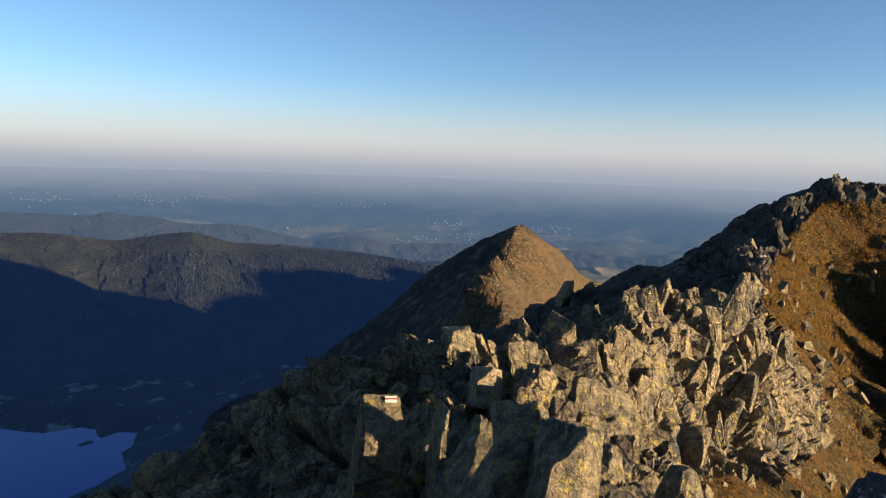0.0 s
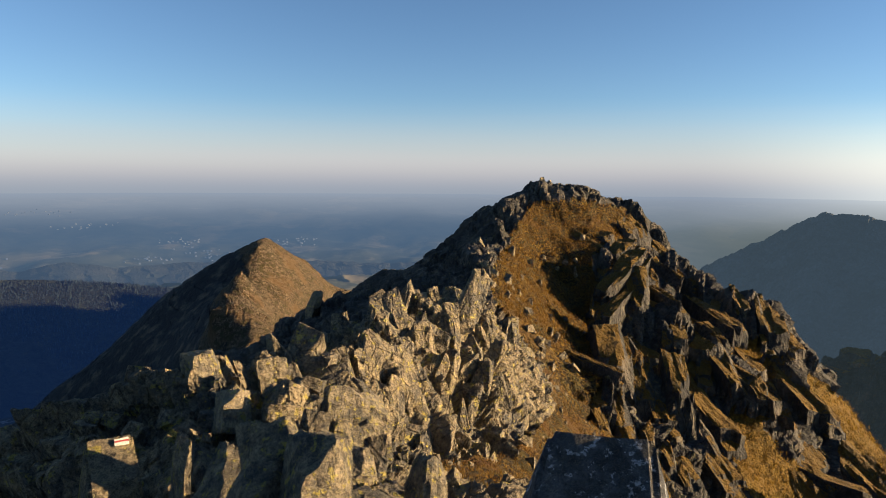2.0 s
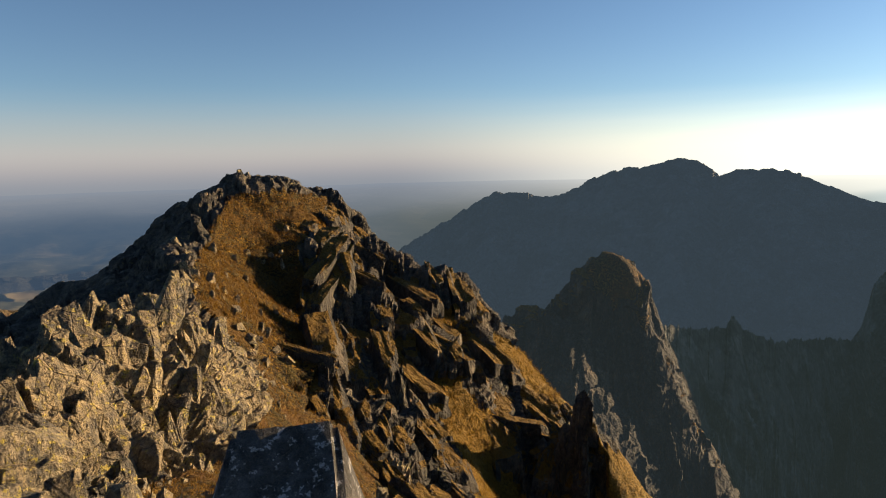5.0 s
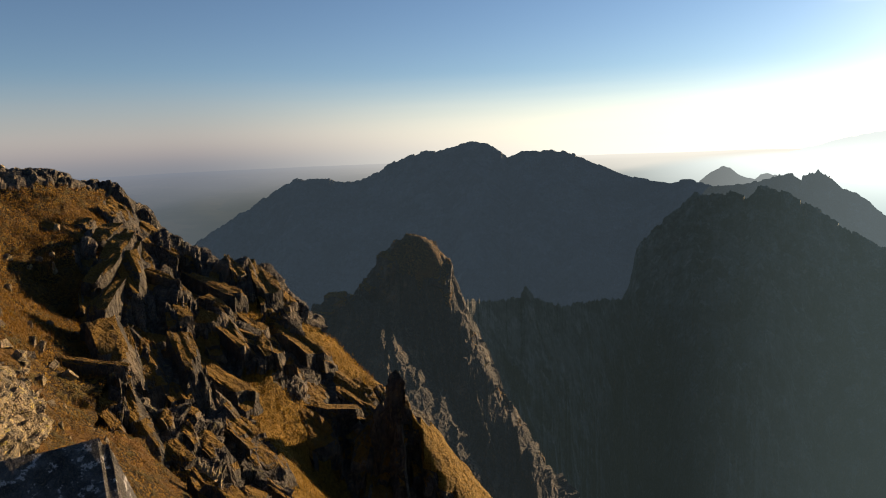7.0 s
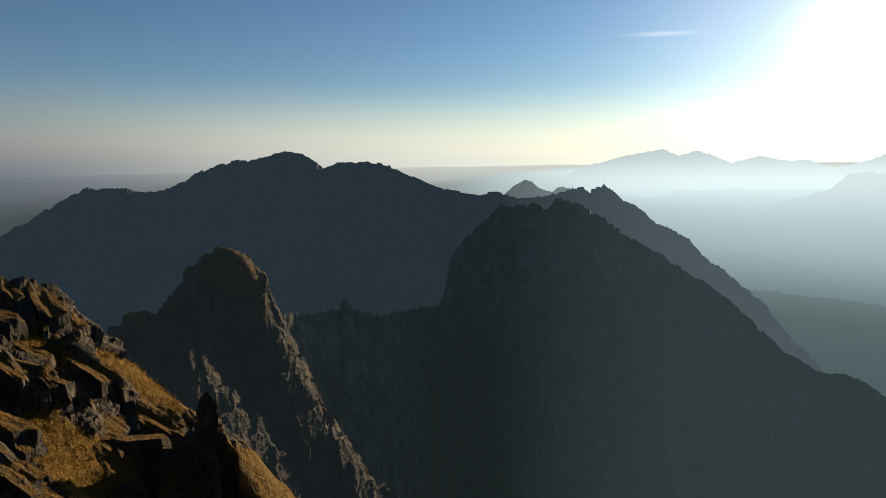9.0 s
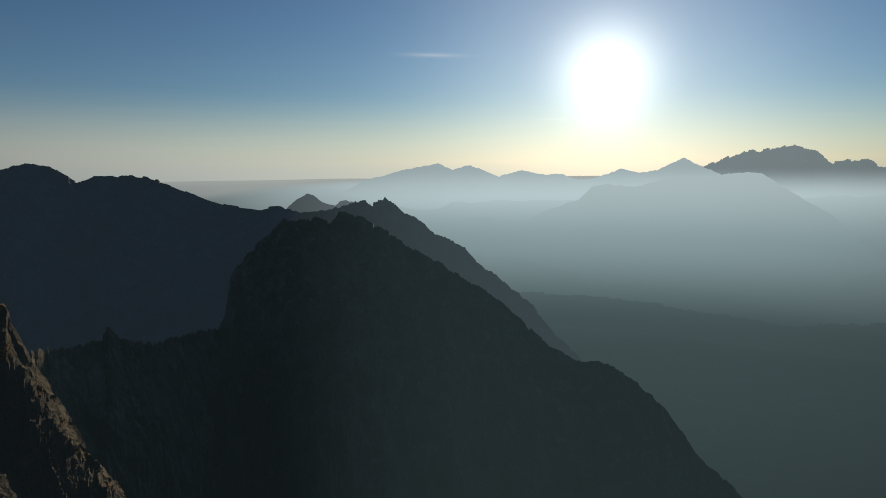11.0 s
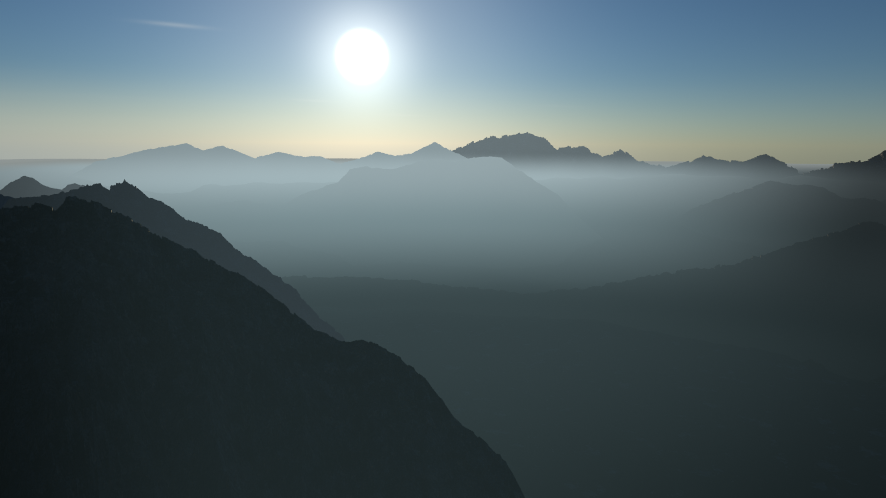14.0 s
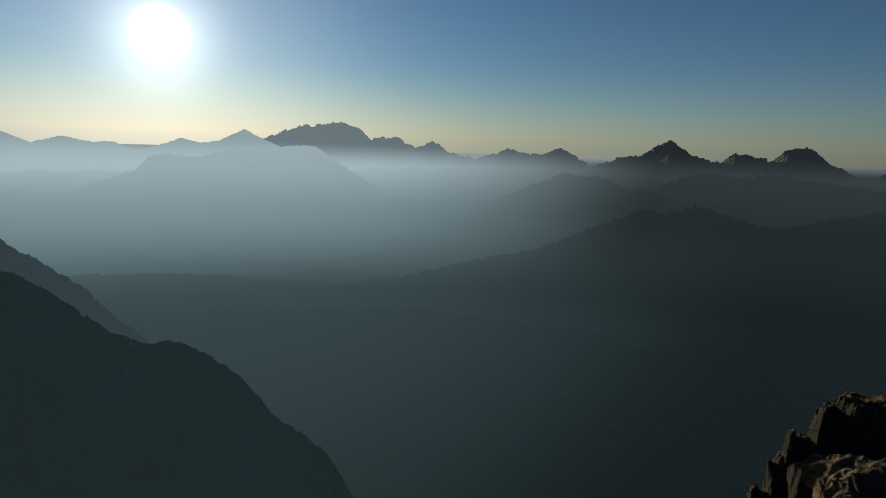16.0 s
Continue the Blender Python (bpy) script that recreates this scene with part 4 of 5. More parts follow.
FAR_H = far_rock("jagged_range_haze_glow", (0.04, 0.04, 0.045), (0.09, 0.09, 0.1), 120, 0.32, None, (-230, -50), 1.0)
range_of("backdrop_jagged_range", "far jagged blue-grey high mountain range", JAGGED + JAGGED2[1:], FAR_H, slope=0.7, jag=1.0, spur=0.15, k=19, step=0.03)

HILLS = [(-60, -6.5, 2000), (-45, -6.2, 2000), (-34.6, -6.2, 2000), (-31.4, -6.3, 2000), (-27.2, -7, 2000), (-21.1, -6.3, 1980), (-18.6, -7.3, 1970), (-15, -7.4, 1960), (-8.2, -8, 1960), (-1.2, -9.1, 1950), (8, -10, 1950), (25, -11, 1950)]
# the blue valley haze is emitted by the hill material
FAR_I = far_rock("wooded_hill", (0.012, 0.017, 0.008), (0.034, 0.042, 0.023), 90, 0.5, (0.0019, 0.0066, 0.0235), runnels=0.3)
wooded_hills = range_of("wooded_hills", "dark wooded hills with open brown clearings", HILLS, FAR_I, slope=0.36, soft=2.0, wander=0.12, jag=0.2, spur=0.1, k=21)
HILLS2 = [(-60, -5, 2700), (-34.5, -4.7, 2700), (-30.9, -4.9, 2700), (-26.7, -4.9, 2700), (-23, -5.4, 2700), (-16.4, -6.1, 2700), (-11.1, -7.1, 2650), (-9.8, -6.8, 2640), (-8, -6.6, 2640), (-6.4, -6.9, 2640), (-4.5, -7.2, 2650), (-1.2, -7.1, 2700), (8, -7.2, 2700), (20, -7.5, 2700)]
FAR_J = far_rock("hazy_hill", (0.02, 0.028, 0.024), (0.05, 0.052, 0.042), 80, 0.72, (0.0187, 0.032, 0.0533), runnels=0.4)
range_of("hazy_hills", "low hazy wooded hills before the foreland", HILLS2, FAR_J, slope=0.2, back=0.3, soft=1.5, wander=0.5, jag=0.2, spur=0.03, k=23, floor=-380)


# ---------- loose rock on the crest ----------
def shard(seed, sx, sy, sz, chips=0):
    """An angular block broken along its joints, about one metre across before scaling."""
    rng = random.Random(seed)
    bm = bmesh.new()
    for i in range(13):
        p = [rng.uniform(-1, 1) for _ in range(3)]
        big = max(abs(c) for c in p)
        p = [c / big for c in p]
        taper = 1.0 - 0.4 * max(p[2], 0) * rng.random()
        bm.verts.new((p[0] * sx * 0.5 * taper, p[1] * sy * 0.5 * taper, p[2] * sz * 0.5))
    got = bmesh.ops.convex_hull(bm, input=bm.verts)
    bmesh.ops.delete(bm, geom=[v for v in bm.verts if not v.link_faces], context="VERTS")
    bmesh.ops.dissolve_limit(bm, angle_limit=radians(14), verts=bm.verts, edges=bm.edges)
    bmesh.ops.bevel(bm, geom=list(bm.edges), offset=0.022, segments=1, affect="EDGES", profile=0.6)
    if chips:
        bmesh.ops.triangulate(bm, faces=bm.faces)
        bmesh.ops.subdivide_edges(bm, edges=bm.edges, cuts=chips, use_grid_fill=True)
        for v in bm.verts:
            q = v.co * 3.1 + Vector((seed, 0, 0))
            v.co += 0.05 * noise.noise_vector(q) + 0.022 * noise.noise_vector(q * 3.3)
    bmesh.ops.recalc_face_normals(bm, faces=bm.faces)
    me = bpy.data.meshes.new("boulder")
    bm.to_mesh(me)
    bm.free()
    me.materials.append(ROCK_LOOSE)
    return me


SHARDS = [shard(i, 0.9 + 0.3 * (i % 3), 0.7 + 0.2 * (i % 4), 1.0 + 0.35 * (i % 5), 2) for i in range(18)]
ROCK_LABELS = ("angular pale granite boulder with yellow lichen on the ridge", "leaning grey granite slab wedged on the rocky crest",
               "broken granite block lying among turf and rubble", "upright granite shard with dark lichen stains")


def boulder(x, y, z, size, rng, label="", lean=0.35, shape=None):
    ob = new("boulder", SHARDS[rng.randrange(len(SHARDS))] if shape is None else shape)
    ob.matrix_world = Matrix.LocRotScale((x, y, z), Euler((0.25 + rng.gauss(0, lean), -0.35 + rng.gauss(0, lean), rng.uniform(0, 6.28))), (size, size * rng.uniform(0.7, 1.2), size * rng.uniform(0.8, 1.35)))
    return tagged(ob, label or ROCK_LABELS[rng.randrange(4)], "boulder", "boulders on the ridge")


def scatter(count, seed, b_range, r_range, scale, keep, sink=0.15):
    """Places (x, y, z, size) for loose rocks where keep(bearing, distance, bareness) holds."""
    rng = random.Random(seed)
    out = []
    while len(out) < count:
        b, r = rng.uniform(*b_range), math.exp(rng.uniform(math.log(r_range[0]), math.log(r_range[1])))
        x, y = r * math.sin(radians(b)), r * math.cos(radians(b))
        if not keep(b, r):
            continue
        out.append((x, y, scale(r) * math.exp(min(rng.gauss(0, 0.3), 0.3))))
    xs, ys = np.array([o[0] for o in out]), np.array([o[1] for o in out])
    zs, bare_ = ridge_surface(xs, ys)
    return [(x, y, z - sink * size_, size_, bare__) for (x, y, size_), z, bare__ in zip(out, zs, bare_)]


def jointed(seed, rows=9, cols=7, deep=5, step=0.2, trim=3, rise=0.0, worn=0.03):
    """A block split along its joints: stepped faces, trimmed corners and a worn surface, one metre before scaling."""
    rng_ = random.Random(seed)
    bm = bmesh.new()
    nx, ny, nz = cols, deep, rows
    ids = {}

    def vert(i, j, k):
        if (i, j, k) not in ids:
            ids[i, j, k] = bm.verts.new((i / nx - 0.5, j / ny - 0.5, k / nz - 0.5))
        return ids[i, j, k]
    for i in range(nx):
        for k in range(nz):
            for j, turn in ((0, False), (ny, True)):
                q = [vert(i, j, k), vert(i + 1, j, k), vert(i + 1, j, k + 1), vert(i, j, k + 1)]
                bm.faces.new(q[::-1] if turn else q)
    for j in range(ny):
        for k in range(nz):
            for i, turn in ((0, True), (nx, False)):
                q = [vert(i, j, k), vert(i, j + 1, k), vert(i, j + 1, k + 1), vert(i, j, k + 1)]
                bm.faces.new(q[::-1] if turn else q)
    for i in range(nx):
        for j in range(ny):
            for k, turn in ((0, True), (nz, False)):
                q = [vert(i, j, k), vert(i + 1, j, k), vert(i + 1, j + 1, k), vert(i, j + 1, k)]
                bm.faces.new(q[::-1] if turn else q)
    cuts_x = sorted(rng_.uniform(-0.4, 0.4) for _ in range(2))
    cuts_z = sorted(rng_.uniform(-0.4, 0.45) for _ in range(2))
    slant, rake = rng_.uniform(-0.25, 0.25), rng_.uniform(-0.3, 0.3)
    drop = [[rng_.random() for _ in range(3)] for _ in range(3)]
    side = [rng_.random() for _ in range(3)]
    high = [rng_.random() for _ in range(3)]
    planes = []
    for _ in range(trim):
        n = Vector((rng_.choice((-1, 1)) * rng_.uniform(0.4, 1), rng_.choice((-1, 1)) * rng_.uniform(0.3, 1), rng_.uniform(0.2, 1))).normalized()
        planes.append((n, rng_.uniform(0.42, 0.58)))
    for v in bm.verts:
        x, y, z = v.co
        a = sum(x + slant * z > c for c in cuts_x)
        c_ = sum(z + rake * x > c for c in cuts_z)
        v.co.y = y * (1 - step * 1.4 * drop[a][c_])
        v.co.x = x * (1 - step * side[c_] - 0.18 * max(z, 0))
        if z > 0:
            v.co.z = z * (1 - step * 1.2 * high[a])
        for n, d in planes:
            over = v.co.dot(n) - d
            if over > 0:
                v.co -= n * over
        v.co.z -= rise * (0.5 - v.co.y) * (v.co.z + 0.5)
        q = v.co * 2.7 + Vector((seed * 3.1, 0, 0))
        v.co += worn * (noise.noise_vector(q) + 0.6 * noise.noise_vector(q * 3.1))
    bmesh.ops.triangulate(bm, faces=bm.faces)
    me = bpy.data.meshes.new("block")
    bm.to_mesh(me)
    bm.free()
    return me


def with_material(meshes, mat):
    for me in meshes:
        me.materials.append(mat)
    return meshes


BLOCKS = with_material([jointed(400 + i) for i in range(16)], ROCK_LOOSE)
SLABS = with_material([jointed(500 + i, rows=12, cols=7, deep=6, step=0.2, trim=2, rise=0.5, worn=0.035) for i in range(14)], ROCK_SLAB)
CRAGS = with_material([jointed(540 + i, rows=12, cols=9, deep=6, step=0.26, trim=6, rise=0.2, worn=0.075) for i in range(8)], ROCK_CRAG)


def spots_on(count, seed, b_range, el_range, r_range, gap, bare_least=0.7, below=-1.0, bare_most=2.0):
    """Places on the open face of the ridge, no two nearer than the gap (degrees across, degrees up)."""
    r_ = np.hypot(OUTCROP["x"], OUTCROP["y"])
    ok = OUTCROP["seen"] & (OUTCROP["b"] > b_range[0]) & (OUTCROP["b"] < b_range[1]) & (OUTCROP["el"] > el_range[0]) & (OUTCROP["el"] < el_range[1])
    ok &= (r_ > r_range[0]) & (r_ < r_range[1]) & (OUTCROP["bare"] >= bare_least) & (OUTCROP["bare"] <= bare_most) & (OUTCROP["el"] < OUTCROP["top"] - below)
    idx = np.argwhere(ok)
    rng_ = random.Random(seed)
    out = []
    for _ in range(count * 30):
        i, j = idx[rng_.randrange(len(idx))]
        b, el = OUTCROP["b"][i, j], OUTCROP["el"][i, j]
        if all(abs(b - o[0]) > gap[0] or abs(el - o[1]) > gap[1] for o in out):
            out.append((b, el, r_[i, j], Vector((OUTCROP["x"][i, j], OUTCROP["y"][i, j], OUTCROP["z"][i, j]))))
            if len(out) == count:
                break
    return out


def set_block(meshes, at, size, yaw, lean, rng_):
    ob = new("boulder", meshes[rng_.randrange(len(meshes))])
    ob.matrix_world = Matrix.LocRotScale(at, Euler((radians(lean[0]), radians(lean[1]), -radians(yaw))), size)
    return ob


# blocks of the crest, all split along the same joints
rng = random.Random(5)
for b_, el_, r_, at_ in spots_on(95, 3, (-7, 28.5), (-25, -9), (8.5, 46), (1.7, 1.5)):
    w_ = r_ * math.tan(radians(rng.uniform(1.4, 3.2))) * (1.0 if b_ > 7 else 0.6)
    wall = b_ > 19 and el_ < -11.5
    w_ = w_ * (0.62 if wall else 0.9)
    h_ = w_ * (rng.uniform(2.0, 3.4) if wall else rng.uniform(0.8, 1.6))
    ob = set_block(BLOCKS if rng.random() < 0.3 else SHARDS, at_ - Vector((0, 0, 0.22 * h_)), (w_, w_ * rng.uniform(0.9, 1.6), h_), 6 + rng.gauss(0, 24), (rng.gauss(-16, 9), rng.gauss(10 if wall else 6, 13)), rng)
    tagged(ob, ROCK_LABELS[rng.randrange(4)], "boulder", "boulders on the ridge")
for b_, el_, r_, at_ in spots_on(80, 77, (-4, 28), (-24, -9), (8.5, 46), (1.0, 1.0)):
    w_ = r_ * math.tan(radians(rng.uniform(0.6, 1.3)))
    ob = set_block(BLOCKS if rng.random() < 0.3 else SHARDS, at_, (w_, w_ * rng.uniform(0.8, 1.3), w_ * rng.uniform(0.8, 1.8)), 10 + rng.gauss(0, 30), (rng.gauss(-10, 14), rng.gauss(0, 14)), rng)
    tagged(ob, ROCK_LABELS[rng.randrange(4)], "boulder", "boulders on the ridge")
for line, n, size_ in ((((27.2, -2.5, 100), (26.2, -5.5, 82), (25.9, -8, 66), (26, -11, 50), (25, -14.5, 36)), 44, 0.8), (((23, -5, 127), (27.4, -1.5, 107), (29.5, -0.8, 112), (31.5, -0.3, 116), (34.2, -0.4, 120), (39, -1.9, 124)), 26, 0.8)):
    spots = along(line, 0.004)
    for i in range(n):
        p = spots[rng.randrange(len(spots))]
        x, y = p.x + rng.gauss(0, 1.1), p.y + rng.gauss(0, 1.1)
        z = float(ridge_surface(np.array([x]), np.array([y]))[0][0])
        boulder(x, y, z - (0.7 if n == 26 else 0.4) * size_, size_ * math.exp(min(rng.gauss(0, 0.3), 0.2)), rng)

# stones that lie on the turf below the summit
for b_, el_, r_, at_ in spots_on(36, 91, (26.5, 36), (-24, -4), (20, 104), (0.35, 0.4), bare_least=0.0, bare_most=0.5):
    w_ = r_ * math.tan(radians(rng.uniform(0.25, 0.7) * (1.2 if b_ < 31 else 0.8)))
    ob = set_block(SHARDS, at_, (w_, w_ * rng.uniform(0.7, 1.1), w_ * rng.uniform(0.9, 1.9)), 50 + rng.gauss(0, 25), (rng.gauss(-10, 12), rng.gauss(4, 12)), rng)
    tagged(ob, "pale granite stone standing in rusty turf", "boulder", "boulders on the ridge")

# steps of the cliffs under the summit
def uphill(x, y):
    """The bearing towards which the smooth form of the ridge rises, and how steeply."""
    e = 2.5
    z, _ = RIDGE.at(np.array([x - e, x + e, x, x]), np.array([y, y, y - e, y + e]))
    dx, dy = (z[1] - z[0]) / (2 * e), (z[3] - z[2]) / (2 * e)
    return math.degrees(math.atan2(dx, dy)), math.hypot(dx, dy)


def set_slab(at, size, yaw, roll, rng_, meshes=None, parent=None):
    """A step of the cliff: a steep front and a top that runs back into the slope."""
    w, d, h = size
    inward = Vector((math.sin(radians(yaw)), math.cos(radians(yaw)), 0))
    meshes = meshes or SLABS
    ob = new("rock_slab", meshes[rng_.randrange(len(meshes))])
    ob.matrix_world = Matrix.LocRotScale(at + inward * (0.28 * d) + Vector((0, 0, 0.14 * h)), Euler((radians(rng_.gauss(-9, 4)), radians(roll), -radians(yaw))), size)
    ob.parent = parent or peak_ob
    return ob


spire_rng = random.Random(61)
SPIRE_CROWN = [(62.4, -8.3, 226, 21, 22, 66), (60.2, -9.4, 222, 11, 18, 58), (64.6, -10.0, 223, 9, 20, 70), (58.3, -12.0, 219, 10, 16, 55), (55.6, -12.6, 211, 12, 13, 52), (54.0, -13.8, 209, 8, 10, 50)]
SPIRE_FLANK = [(61.5, -15.5, 211, 13, 18, 62), (64.8, -16.5, 212, 9, 20, 70), (59.0, -18.5, 199, 11, 17, 55), (63.5, -20.5, 199, 12, 18, 66), (67.2, -19.8, 205, 8, 16, 72), (56.6, -17.0, 203, 9, 13, 52),
               (61.0, -23.0, 184, 10, 16, 60), (66.0, -24.5, 190, 10, 18, 70), (69.6, -24.0, 195, 8, 15, 74), (64.0, -27.5, 172, 9, 14, 66), (71.5, -26.5, 190, 8, 14, 76)]
SPIRE_EDGE = [(67.2, -16.6, 213, 5, 11, 60), (68.4, -19.2, 207, 5, 12, 58), (69.8, -22.0, 200, 5, 12, 60), (71.2, -24.4, 194, 5, 12, 62), (73.2, -27.2, 188, 5, 12, 62),
              (58.4, -14.8, 213, 4, 9, 52), (59.0, -17.0, 204, 4, 10, 50), (59.9, -19.6, 195, 4, 10, 52), (60.9, -22.2, 186, 4, 10, 54)]
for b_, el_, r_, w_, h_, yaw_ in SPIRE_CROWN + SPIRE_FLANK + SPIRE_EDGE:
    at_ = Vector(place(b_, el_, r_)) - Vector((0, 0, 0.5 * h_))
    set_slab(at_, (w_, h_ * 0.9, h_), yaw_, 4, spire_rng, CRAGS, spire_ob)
for count_, seed_, b_range_, el_range_, gap_, tall_, below_ in ((46, 11, (36.5, 58), (-31, -5), (2.0, 3.4), 1.4, 3.0), (90, 13, (35.5, 60), (-31, -4), (1.0, 1.5), 0.6, 1.6), (18, 17, (58.5, 67), (-31, -21), (0.9, 1.6), 0.4, 1.0)):
    for b_, el_, r_, at_ in spots_on(count_, seed_, b_range_, el_range_, (30, 124), gap_, below=below_):
        w_ = r_ * math.tan(radians(rng.uniform(1.6, 3.2))) * (0.4 + 0.6 * tall_)
        h_ = r_ * math.tan(radians(rng.uniform(4.5, 8.0))) * tall_
        rise_b, rise_s = uphill(at_.x, at_.y)
        yaw_ = rise_b + 0.35 * ((62 - rise_b + 180) % 360 - 180) + rng.gauss(0, 8)
        set_slab(at_ - Vector((0, 0, 0.12 * h_)), (w_, h_ * min(max(0.55 / max(rise_s, 0.2), 0.5), 1.2), h_), yaw_, rng.gauss(6, 5), rng)
# the cliff's upper edge, which shades the turf beside it
for b_, el_, r_, w_, h_ in ((35.8, -5.4, 103, 3.4, 4.5), (37.2, -7.2, 97, 4.2, 7.0), (37.6, -9.2, 89, 4.2, 9.0), (36.4, -10.2, 85, 3.0, 7.0), (36.2, -12.4, 73, 2.4, 5.5), (33.6, -3.8, 109, 3.6, 4.0)):
    set_slab(Vector(place(b_, el_, r_)), (w_, h_ * 0.85, h_), 60, 6, rng)


# ---------- rocks with a place of their own ----------
def hero(b, top, r, w, d, h, seed, label, turn=0.0, lean=(0.0, 0.0)):
    """A rock whose upper end reaches the elevation top at that bearing and distance."""
    x, y, z = place(b, top, r)
    ob = new("boulder", shard(seed, 1, 1, 1, 3))
    ob.matrix_world = Matrix.LocRotScale((x, y, z - 0.47 * h), Euler((lean[0], lean[1], -radians(b) + turn)), (w, d, h))
    return tagged(ob, label, "boulder", "boulders on the ridge")


hero(11.0, -9.9, 72.0, 2.4, 2.2, 4.6, 105, "dark square-cut rock tooth on the shaded ridge", 0.0)
hero(17.0, -10.1, 29.0, 1.5, 1.2, 2.6, 106, "pale upright granite pinnacle catching the sun", 0.5, (0.0, -0.15))
hero(19.4, -10.0, 30.5, 1.1, 1.1, 2.8, 107, "brown granite pinnacle beside a pale one", 0.3, (0.05, 0.1))

hero(24.4, -14.6, 27.6, 1.5, 1.0, 3.0, 131, "tall cracked granite slab on the crest's sunny wall", 0.7, (0.1, -0.1))
hero(26.0, -15.8, 27.2, 1.2, 0.9, 2.4, 132, "tall cracked granite slab on the crest's sunny wall", 1.1, (0.15, 0.1))
hero(22.8, -14.8, 26.2, 1.1, 0.9, 2.2, 133, "squat granite block on the crest's sunny wall", 0.4, (0.1, 0.0))
hero(25.2, -17.8, 26.2, 1.3, 0.9, 2.0, 134, "squat granite block on the crest's sunny wall", 0.9, (0.2, 0.1))
CRAG = with_material([jointed(640 + i, rows=14, cols=10, deep=8, step=0.2, trim=4, worn=0.05) for i in range(4)], ROCK_SLAB)
for i_, (b_, top_, r_, w_, h_) in enumerate(((172.2, -17.9, 9.4, 0.95, 2.6), (170.2, -18.0, 9.2, 0.6, 2.2), (168.6, -19.0, 9.0, 0.42, 2.0), (167.4, -20.9, 8.9, 0.4, 1.8), (166.6, -23.2, 8.8, 0.36, 1.4), (168.6, -23.5, 8.6, 0.5, 1.5),
                                             (165.0, -26.0, 8.6, 0.3, 0.9), (163.8, -27.2, 8.5, 0.3, 0.8), (159.6, -28.2, 8.6, 0.4, 0.8), (161.9, -28.6, 8.5, 0.4, 0.8), (174.8, -18.4, 9.6, 0.7, 2.4))):
    ob = new("boulder", CRAG[i_ % 4])
    ob.matrix_world = Matrix.LocRotScale(Vector(place(b_ + 0.7, top_ - 0.4, r_)) + Vector((0.16, -0.18, -0.5 * h_)), Euler((radians(-6), radians((i_ * 37) % 20 - 10), -radians(b_ + (i_ * 53) % 30 - 15))), (w_, w_ * 1.1, h_))
    tagged(ob, "dark angular crag rock below the viewpoint", "boulder", "boulders on the ridge")


def squared_block(top_w, top_d, foot_w, foot_d, h, slope, cuts, rough, mat, seed, flare=0.0):
    """A squared block with chipped edges; its top falls towards the front by slope."""
    bm = bmesh.new()
    bmesh.ops.create_cube(bm, size=1)
    for v in bm.verts:
        up = v.co.z > 0
        v.co = Vector((v.co.x * (top_w if up else foot_w), v.co.y * (top_d if up else foot_d), v.co.z * h))
        if up:
            v.co.z += slope * (v.co.y - top_d / 2)
            if v.co.x < 0:
                v.co.x -= flare * (top_d / 2 - v.co.y)
    bmesh.ops.bevel(bm, geom=list(bm.edges), offset=0.06 * top_w, segments=2, affect="EDGES")
    bmesh.ops.triangulate(bm, faces=bm.faces)
    bmesh.ops.subdivide_edges(bm, edges=bm.edges, cuts=cuts, use_grid_fill=True)
    for v in bm.verts:
        q = v.co / top_w + Vector((seed, 0, 0))
        v.co += rough * top_w * (noise.noise_vector(q * 2.2) + 0.5 * noise.noise_vector(q * 6.0) + 0.25 * noise.noise_vector(q * 15.0))
    me = bpy.data.meshes.new("boulder")
    bm.to_mesh(me)
    bm.free()
    me.materials.append(mat)
    return me


def painted_block():
    """The block with the trail mark: white, red and white bars near its upper corner."""
    ob = new("boulder", squared_block(0.5, 0.62, 0.95, 0.95, 1.7, 0.62, 5, 0.03, ROCK_LOOSE, 4))
    x, y, z = place(-4.9, -20.3, 8.1)
    face = pose(x, y, z - 0.85, -4, 0, 10)
    ob.matrix_world = face
    tagged(ob, "large sunlit granite block with a painted trail mark", "boulder", "boulders on the ridge")
    e = tagged(new("trail_mark"), "white and red painted trail mark on granite", "trail mark")
    e.matrix_world = face @ pose(0.13, 0.2, 0.79, 31.8, 0, 0)
    paints = []
    for name, col in (("white_paint", (0.6, 0.57, 0.5)), ("red_paint", (0.36, 0.03, 0.02))):
        m, t, bsdf, out = material(name)
        co = t.nodes.new("ShaderNodeNewGeometry").outputs["Position"]
        t.links.new(mixcol(t, smooth(t, noise_at(t, co, 60.0), 0.45, 0.65, 0.0, 0.6), col, (0.2, 0.19, 0.17)), bsdf.inputs["Base Color"])
        paints.append(m)
    for i, m in enumerate((paints[0], paints[1], paints[0])):
        bm = bmesh.new()
        bmesh.ops.create_cube(bm, size=1)
        bmesh.ops.subdivide_edges(bm, edges=bm.edges, cuts=2, use_grid_fill=True)
        for v in bm.verts:
            v.co = Vector((v.co.x * 0.15, v.co.y * 0.027 + (i - 1) * 0.03, v.co.z * 0.03)) + 0.004 * noise.noise_vector(v.co * 3 + Vector((i, 0, 0)))
        me = bpy.data.meshes.new("stripe")
        bm.to_mesh(me)
        bm.free()
        me.materials.append(m)
        new("red_stripe" if i == 1 else "white_stripe", me).parent = e


